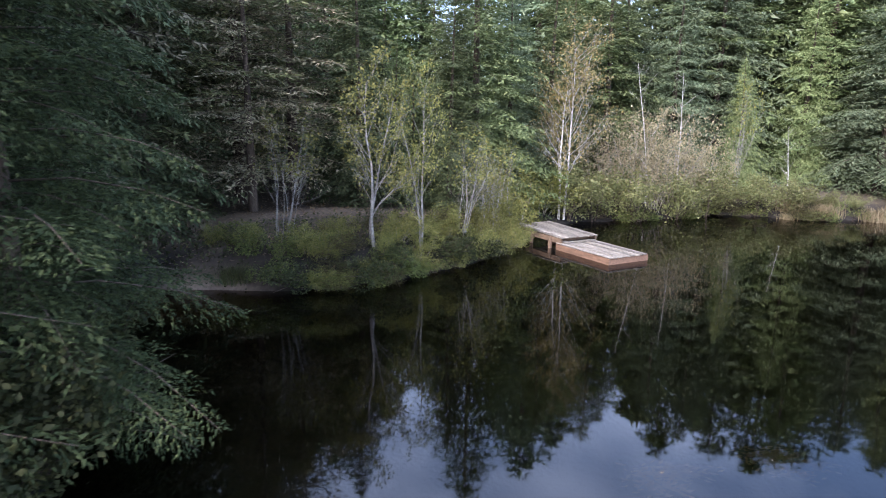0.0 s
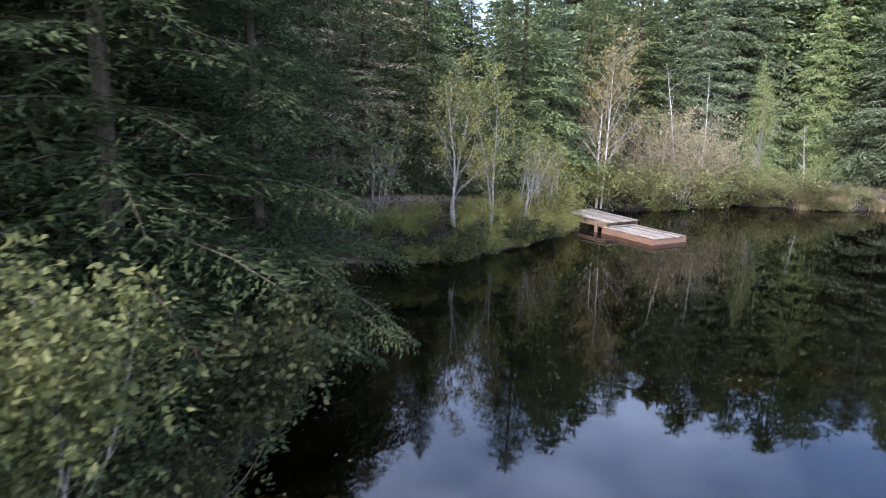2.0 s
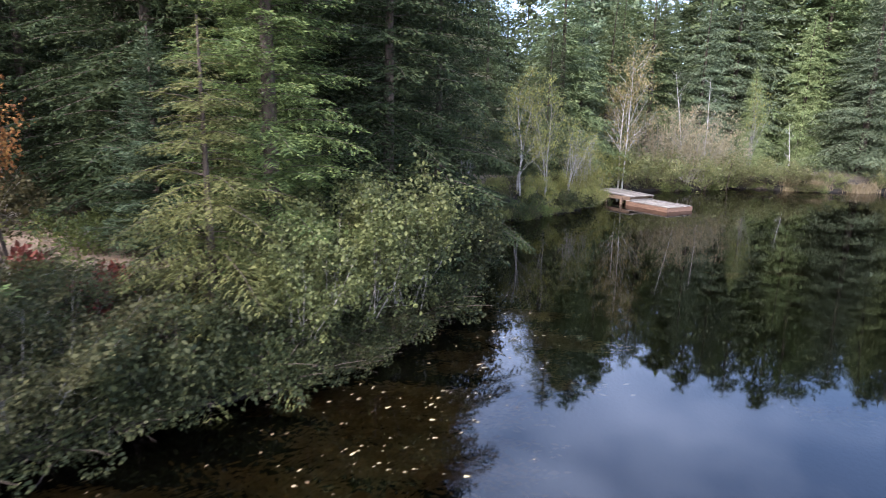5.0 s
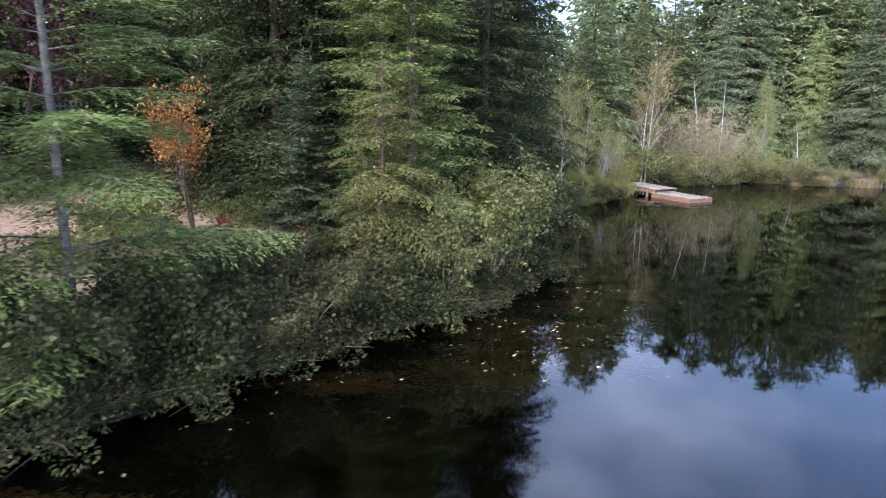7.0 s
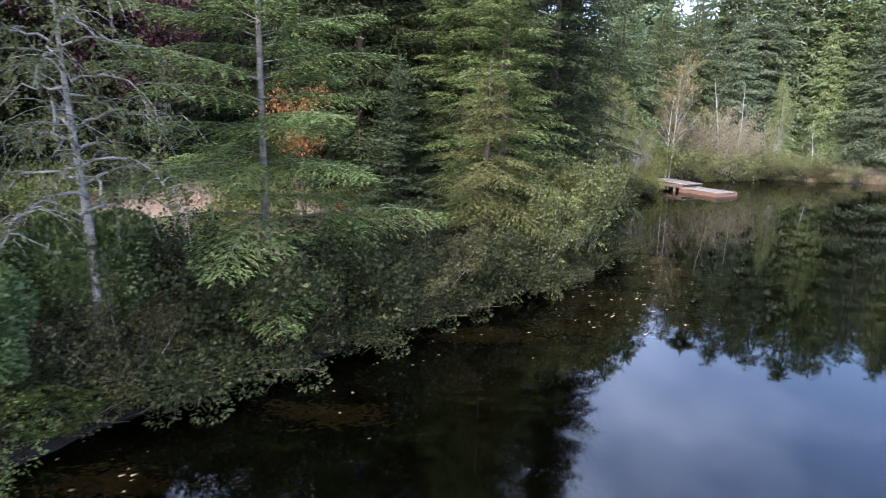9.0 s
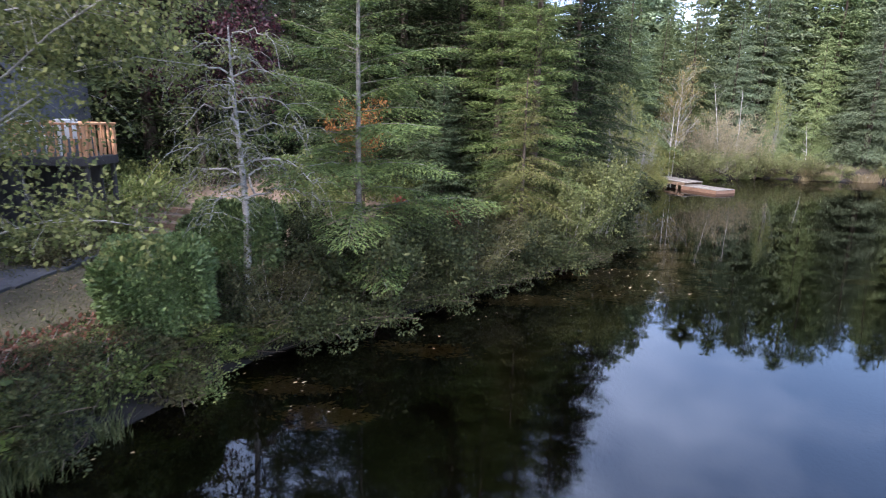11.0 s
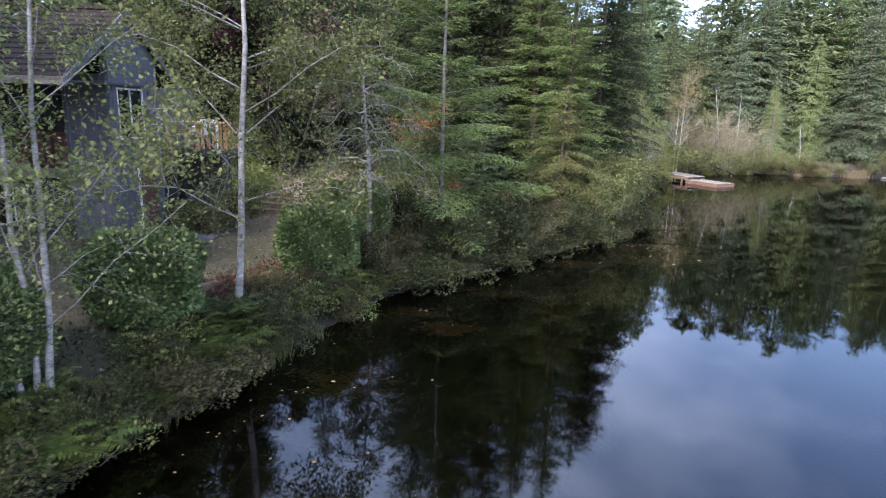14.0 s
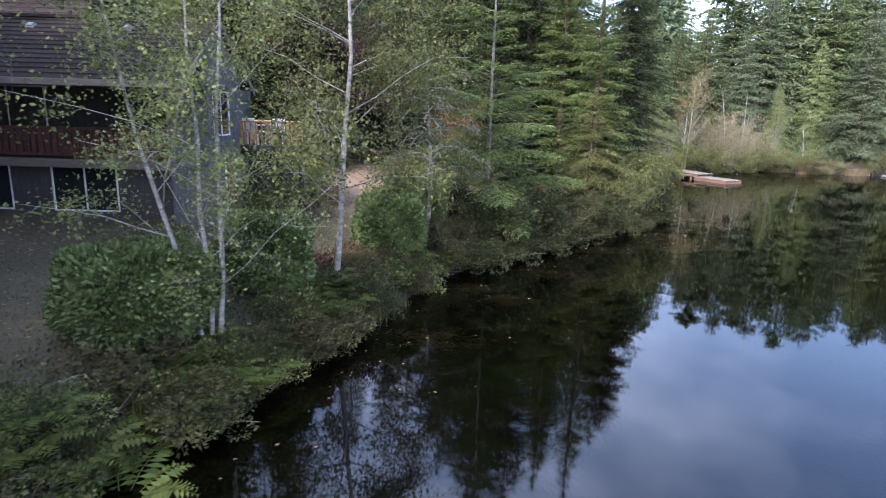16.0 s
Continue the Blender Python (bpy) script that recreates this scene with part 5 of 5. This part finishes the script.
rng = np.random.default_rng(19)
for q in range(84):
    u = rng.uniform(1.9, 7.2)
    x, y = along_shore(u, rng.uniform(-0.05, 1.3))
    kd = rng.random()
    plant("low_shrub", "low green shrub on the pond bank" if kd < 0.6 else "low olive shrub on the pond bank", "bush", (LOW if kd < 0.25 else LOW_G) if kd < 0.6 else LOW_B, stand(x, y, rng.uniform(0, 360), rng.uniform(0.6, 1.15), 1.0, 0.08), "low shrubs on the bank", ("branchwork", "foliage"))
for q in range(58):
    u = rng.uniform(6.0, 10.5) if q < 30 else rng.uniform(10.5, 15.5) if q < 48 else rng.uniform(19.5, 24.5)
    x, y = along_shore(u, rng.uniform(-0.25, 0.3))
    plant("low_shrub", "low dark shrub hanging over the waterline", "bush", LOW, stand(x, y, rng.uniform(0, 360), rng.uniform(0.75, 1.3), 1.1, 0.0, max(ground_z(x, y), 0.05)), "low shrubs on the bank", ("branchwork", "foliage"))
for q in range(60):
    u = rng.uniform(1.8, 7.0) if q < 36 else rng.uniform(1.9, 4.3)
    x, y = along_shore(u, rng.uniform(0.0, 1.0))
    plant("fern", "yellow-green fern clump on the bank", "fern", FERN_A, stand(x, y, rng.uniform(0, 360), rng.uniform(0.75, 1.25), 1.0, 0.0), "ferns on the bank", ("stalk", "foliage"))
for q in range(26):
    x, y = along_shore(rng.uniform(1.7, 4.3), rng.uniform(-0.1, 0.3))
    plant("low_shrub", "low olive shrub on the pond bank", "bush", LOW_B if q % 2 else LOW, stand(x, y, rng.uniform(0, 360), rng.uniform(0.7, 1.1), 1.1, 0.0, max(ground_z(x, y) - 0.05, 0.02)), "low shrubs on the bank", ("branchwork", "foliage"))
for x, y, s in ((-17.6, -17.3, 1.4), (-18.3, -16.9, 1.3), (-14.1, -7.3, 1.2), (-14.9, -7.9, 1.1), (-15.2, -9.0, 1.2)):
    plant("fern", "yellow-green fern clump on the bank", "fern", FERN_A, stand(x, y, x * 99, s), "ferns on the bank", ("stalk", "foliage"))
for q in range(40):
    u = rng.uniform(1.8, 6.0) if q < 26 else rng.uniform(19, 26)
    x, y = along_shore(u, rng.uniform(-0.1, 0.5))
    plant("grass_tuft", "arching green grass tuft at the waterline", "grass", TUFT, stand(x, y, rng.uniform(0, 360), rng.uniform(0.6, 1.05)), "grass tufts", ("blade_clump",))
for q in range(9):
    u = (30.6, 31.2, 31.9, 32.1)[q % 4] + rng.uniform(-0.12, 0.12)
    x, y = along_shore(u, rng.uniform(-0.35, 0.6))
    plant("reed_clump", "dry tan reeds on the far waterline", "reeds", REEDS, stand(x, y, rng.uniform(0, 360), rng.uniform(0.45, 0.8), 1.4), "reeds", ("blade_clump",))
for q in range(46):
    u = rng.uniform(19.0, 33.6)
    x, y = along_shore(u, rng.uniform(0.1, 1.6))
    plant("low_shrub", "low olive shrub on the far bank", "bush", LOW_B if q % 3 == 0 else LOW_G, stand(x, y, rng.uniform(0, 360), rng.uniform(0.5, 1.2), 1.0, 0.08), "low shrubs on the bank", ("branchwork", "foliage"))

for q in range(20):
    x, y = along_shore(rng.uniform(20.2, 23.6), rng.uniform(-0.15, 0.3))
    plant("low_shrub", "low olive shrub on the far bank", "bush", LOW_G if q % 3 else LOW_B, stand(x, y, rng.uniform(0, 360), rng.uniform(0.45, 0.75), 1.3, 0.0, max(ground_z(x, y) - 0.05, 0.02)), "low shrubs on the bank", ("branchwork", "foliage"))

for q in range(26):
    x, y = along_shore(rng.uniform(26.5, 33.8), rng.uniform(-0.25, 0.25))
    plant("low_shrub", "low olive shrub leaning over the far waterline", "bush", LOW_B if q % 3 == 0 else LOW_G, stand(x, y, rng.uniform(0, 360), rng.uniform(0.6, 1.0), 1.5, 0.0, max(ground_z(x, y) - 0.05, 0.02)), "low shrubs on the bank", ("branchwork", "foliage"))

for q in range(16):
    x, y = along_shore(rng.uniform(9.8, 12.4), rng.uniform(0.0, 0.7))
    plant("low_shrub", "low dark shrub hanging over the waterline", "bush", LOW if q % 2 else LOW_B, stand(x, y, rng.uniform(0, 360), rng.uniform(0.6, 0.95), 1.1, 0.0, max(ground_z(x, y) - 0.05, 0.02)), "low shrubs on the bank", ("branchwork", "foliage"))

for x, y, s in ((-6.35, -0.05, 0.6), (-6.5, 0.25, 0.65), (-6.15, 0.4, 0.55), (-6.65, -0.15, 0.6), (-5.95, 0.75, 0.6)):
    plant("low_shrub", "low dark shrub hanging over the waterline", "bush", LOW, stand(x, y, x * 170, s, 1.2, 0.0, max(ground_z(x, y) - 0.03, 0.02)), "low shrubs on the bank", ("branchwork", "foliage"))

for q in range(34):
    u = rng.uniform(20.3, 24.4)
    x, y = along_shore(u, rng.uniform(-0.2, 0.75))
    bush(FAR_BUSH, "yellow-green shrub hanging over the far waterline", x, y, rng.uniform(0, 360), rng.uniform(0.14, 0.26) if u < 21.5 else rng.uniform(0.2, 0.4), 1.25, 0.05)

# leaves and weeds lying everywhere, past counting
def scatter(n, x0, x1, y0, y1, dmin, dmax, seed):
    rng = np.random.default_rng(seed)
    p = rng.uniform((x0, y0), (x1, y1), (n, 2))
    d = shore_distance(p)
    return p[(d > dmin) & (d < dmax)], rng


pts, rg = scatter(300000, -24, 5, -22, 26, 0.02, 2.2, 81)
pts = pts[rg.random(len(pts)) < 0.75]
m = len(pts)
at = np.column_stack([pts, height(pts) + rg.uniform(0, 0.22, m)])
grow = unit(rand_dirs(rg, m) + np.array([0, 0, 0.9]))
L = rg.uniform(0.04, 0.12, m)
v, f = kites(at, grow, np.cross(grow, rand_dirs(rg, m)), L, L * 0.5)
tagged(new("bank_undergrowth", mesh("bank_undergrowth", v, f, LEAF_SHADE)), "low green weeds covering the pond banks", "undergrowth", kind="stuff")
pts, rg = scatter(60000, -24, 4, -20, 26, 0.3, 14, 82)
pts = pts[(pts[:, 0] > -15.6) | (pts[:, 1] > -4) | (rg.random(len(pts)) < 0.3)]
m = len(pts)
at = np.column_stack([pts, height(pts) + 0.012])
grow = unit(rand_dirs(rg, m) * np.array([1, 1, 0.25]))
L = rg.uniform(0.05, 0.13, m)
v, f = kites(at, grow, np.cross(grow, np.array([0, 0, 1.0]) + rand_dirs(rg, m) * 0.3), L, L * 0.6)
tagged(new("leaf_litter", mesh("leaf_litter", v, f, FALLEN)), "fallen tan leaves strewn over the ground", "leaf litter", kind="stuff")
pts, rg = scatter(90000, -24, -14, -20, -4, 0.8, 8, 84)
pts = pts[(rg.random(len(pts)) < 0.55) & (wobble(pts, 0.9, 5) > -0.5)]
m = len(pts)
at = np.column_stack([pts, height(pts)])
grow = unit(rand_dirs(rg, m) * 0.6 + np.array([0, 0, 0.8]))
L = rg.uniform(0.03, 0.08, m)
v, f = kites(at, grow, np.cross(grow, rand_dirs(rg, m)), L, L * 0.18)
tagged(new("lawn_grass", mesh("lawn_grass", v, f, GRASS)), "thin worn grass on the lawn beside the house", "grass", kind="stuff")
# small leaves afloat near the bank
pts, rg = scatter(9000, -20, -2, -22, 6, -3.0, -0.05, 83)
pts = pts[rg.random(len(pts)) < 0.35 * np.exp(shore_distance(pts) * 1.1)]
m = len(pts)
at = np.column_stack([pts, np.full(m, 0.006)])
grow = unit(rand_dirs(rg, m) * np.array([1, 1, 0.02]))
L = rg.uniform(0.03, 0.08, m)
v, f = kites(at, grow, np.cross(grow, np.array([0, 0, 1.0])), L, L * 0.7, 0.03)
tagged(new("floating_leaves", mesh("floating_leaves", v, f, FALLEN)), "small fallen leaves floating by the bank", "leaves", kind="stuff")
# rafts of weed at the surface
def weed_raft(x, y, rx, ry, count, seed):
    """Plumes of weed lying just under the surface."""
    rg = np.random.default_rng(seed)
    plumes = 16
    c, az = rg.normal(size=(plumes, 2)) * 0.42, rg.uniform(-0.6, 0.6, plumes)
    k = rg.integers(0, plumes, count * 4)
    s = rg.normal(size=(count * 4, 2)) * np.array([0.3, 0.1])
    ca, sa = np.cos(az[k]), np.sin(az[k])
    p = c[k] + np.stack([s[:, 0] * ca - s[:, 1] * sa, s[:, 0] * sa + s[:, 1] * ca], 1)
    m = len(p)
    at = np.column_stack([p[:, 0] * rx, p[:, 1] * ry, rg.uniform(-0.11, -0.008, m)])
    grow = unit(np.stack([ca, sa, np.zeros(m)], 1) + rand_dirs(rg, m) * np.array([0.7, 0.7, 0.12]))
    L = rg.uniform(0.04, 0.16, m)
    v, f = kites(at, grow, np.cross(grow, np.array([0, 0, 1.0])), L, L * 0.35, 0.05)
    ob = tagged(new("weed_raft", mesh("weed_raft", v, f, WEED)), "brown plumes of water weed under the surface", "water weed", kind="stuff")
    ob.location = (x, y, 0)


for q, (x, y, rx, ry, c) in enumerate(((-6.1, -2.6, 1.7, 0.9, 1700), (-6.6, -1.2, 1.3, 0.6, 900), (-4.9, -1.2, 1.5, 0.8, 1700), (-4.3, 0.4, 1.0, 0.8, 1100), (-3.7, 1.7, 0.9, 0.6, 600), (-3.4, 3.0, 0.8, 0.5, 400),
                                       (-12.45, -9.5, 0.6, 0.35, 260), (-8.7, -3.6, 1.1, 0.5, 420), (-13.2, -8.6, 0.9, 0.3, 200), (-11.2, -6.9, 1.0, 0.4, 160), (4.4, 7.1, 0.5, 0.4, 130), (2.85, 6.7, 0.5, 0.35, 100),
                                       (-14.3, -12.1, 0.8, 0.4, 160), (-2.9, 1.4, 1.0, 0.4, 320), (0.6, -1.2, 0.5, 0.25, 90), (17.5, 26.6, 2.2, 0.5, 400), (13.0, 26.0, 3.0, 0.4, 200))):
    weed_raft(x, y, rx, ry, c, 90 + q)

# ---- small built things ----
stake = thing("shore_post", "weathered white post at the far waterline", "post")
part("shaft", one_box((-0.07, -0.07, -0.6), (0.07, 0.07, 0.42), None, 0.02), CONCRETE, stake)
stake.matrix_basis = pose(20.6, 27.55, 0, 2, 1, 20)
for (x, y, turn, ln, rad, nm) in ((-19.1, -16.2, 62, 1.3, 0.05, "fallen pale log on the lawn's edge"), (22.3, 27.0, 8, 2.2, 0.09, "pale log lying in the far shallows")):
    t = np.linspace(0, 1, 6)
    v, f = tubes([(np.column_stack([t * ln, 0.03 * np.sin(t * 7), 0.02 * np.cos(t * 5)]), rad * (1 - 0.35 * t))], 8)
    lg = thing("log", nm, "log")
    part("log_body", mesh("log_body", v, f, BARK_PALE, True), None, lg)
    lg.matrix_basis = pose(x, y, max(ground_z(x, y), 0.0) + rad * 0.7, 0, 0, turn)

# timber-edged steps up the garden path
steps = thing("garden_steps", "timber-edged dirt steps beside the patio", "steps")
for q in range(4):
    x, y = -18.3 - 0.12 * q, -2.6 + 0.75 * q
    z = ground_z(x, y)
    part("tread", one_box((-0.75, -0.09, -0.1), (0.75, 0.09, 0.1), pose(x, y, z + 0.02, 0, 0, -12), 0.015), TIMBER, steps)
part("edging", one_box((-0.08, 0, -0.15), (0.08, 3.4, 0.16), pose(-19.15, -2.7, ground_z(-19.1, -1) + 0.02, 3, 0, 6), 0.015), TIMBER, steps)

edge = thing("lawn_edging", "dark timber edging along the lawn above the bank", "edging")
for q, (x, y) in enumerate(((-17.7, -10.9), (-17.0, -9.9), (-16.4, -8.8))):
    part("timber", one_box((0, -0.07, -0.1), (1.22, 0.07, 0.12), pose(x, y, ground_z(x, y) + 0.02, 0, 0, 58 + q * 2), 0.02), TIMBER, edge)
MULCH = bush_meshes(1.0, 0.5, 0.22, 66, RUSSET, 500, 0.07, 8)
for x, y in ((-16.4, -8.5), (-16.9, -9.4), (-15.9, -9.0), (-16.5, -9.3), (-16.1, -8.4), (-17.2, -10.1), (-16.7, -10.0)):
    plant("ground_cover", "low red-brown ground cover by the lawn edge", "plant", MULCH, stand(x, y, 58), "", ("branchwork", "foliage"))

# picket fence on the rise behind the path
fence = thing("picket_fence", "short weathered white picket fence behind the garden path", "fence")
for q in range(7):
    part("picket", one_box((q * 0.19, 0, -0.35), (q * 0.19 + 0.09, 0.022, 0.32 + 0.03 * (q % 3)), None, 0.006), CONCRETE, fence)
for z in (-0.2, 0.16):
    part("rail", one_box((-0.05, 0.023, z), (1.32, 0.06, z + 0.07)), CONCRETE, fence)
for x in (-0.06, 1.25):
    part("post", one_box((x, 0.061, -2.2), (x + 0.09, 0.15, 0.36)), CONCRETE, fence)
fence.matrix_basis = pose(-21.9, 9.6, 3.95, 0, 0, 4)

# outbuilding beyond the path
shed = thing("outbuilding", "small grey outbuilding with white trim behind the garden", "shed")
shed.matrix_basis = pose(-19.6, 13.6, ground_z(-18, 14))
part("wall", one_box((0, 0.9, -0.3), (5.2, 4, 2.2)), SIDING, shed)
part("roof", one_box((-0.4, -0.5, 2.2), (5.6, 4.4, 2.36), pose(0, 0, 0, 4, 0, 0)), ROOFING, shed)
part("fascia", one_box((-0.4, -0.56, 2.08), (5.6, -0.5, 2.26)), WHITE, shed, "white roof trim")
for q in range(4):
    part("post", one_box((0.1 + q * 1.65, -0.4, -0.3), (0.22 + q * 1.65, -0.28, 2.1)), WHITE, shed, "white porch post")
window(shed, pose(1.2, 0.83, 0.9), 1.3, 1.0)
window(shed, pose(3.3, 0.83, 0.9), 1.3, 1.0)
low_wall = thing("low_wall", "low terrace with timber face and pale concrete top", "wall")
part("wall_body", one_box((0, 0, -0.4), (5.6, 0.3, 0.4)), TIMBER, low_wall, "dark timber face")
part("top", one_box((-0.05, -0.04, 0.404), (5.65, 2.6, 0.46)), CONCRETE, low_wall, "pale concrete top")
low_wall.matrix_basis = pose(-19.9, 8.0, ground_z(-18.4, 8))


def plastic_chair(x, y, z, turn):
    c = thing("plastic_chair", "white plastic garden chair on the deck", "chair", "chairs on the deck")
    part("seat", one_box((-0.24, -0.24, 0.4), (0.24, 0.24, 0.44), None, 0.015), PLASTIC, c)
    part("backrest", one_box((-0.24, 0.2, 0.44), (0.24, 0.24, 0.9), pose(0, 0.06, 0, -8, 0, 0), 0.015), PLASTIC, c)
    for sx in (-0.22, 0.18):
        for sy in (-0.22, 0.18):
            part("leg", one_box((sx, sy, 0), (sx + 0.04, sy + 0.04, 0.41), None, 0.005), PLASTIC, c)
        part("armrest", one_box((sx, -0.24, 0.62), (sx + 0.05, 0.22, 0.66), None, 0.008), PLASTIC, c)
    c.matrix_basis = pose(x, y, z, 0, 0, turn)


plastic_chair(HX - 0.1, HY + 4.25, 3.06, 160)
plastic_chair(HX + 0.55, HY + 4.3, 3.06, 200)
for x in (-4.6, -2.1):
    vent = thing("roof_vent", "small grey roof vent on the shake roof", "vent")
    part("hood", one_box((-0.11, -0.11, 0), (0.11, 0.11, 0.1), None, 0.02), STEEL, vent)
    part("flange", one_box((-0.14, -0.14, -0.03), (0.14, 0.14, 0.015), None, 0.005), STEEL, vent)
    vent.matrix_basis = pose(HX + x, HY + 0.35, 0.85 + EAVE_Z + 0.04 + RISE * (0.35 - EAVE) / (RIDGE - EAVE), 33, 0, 0) @ Matrix.Diagonal((0.75, 0.75, 0.6, 1))
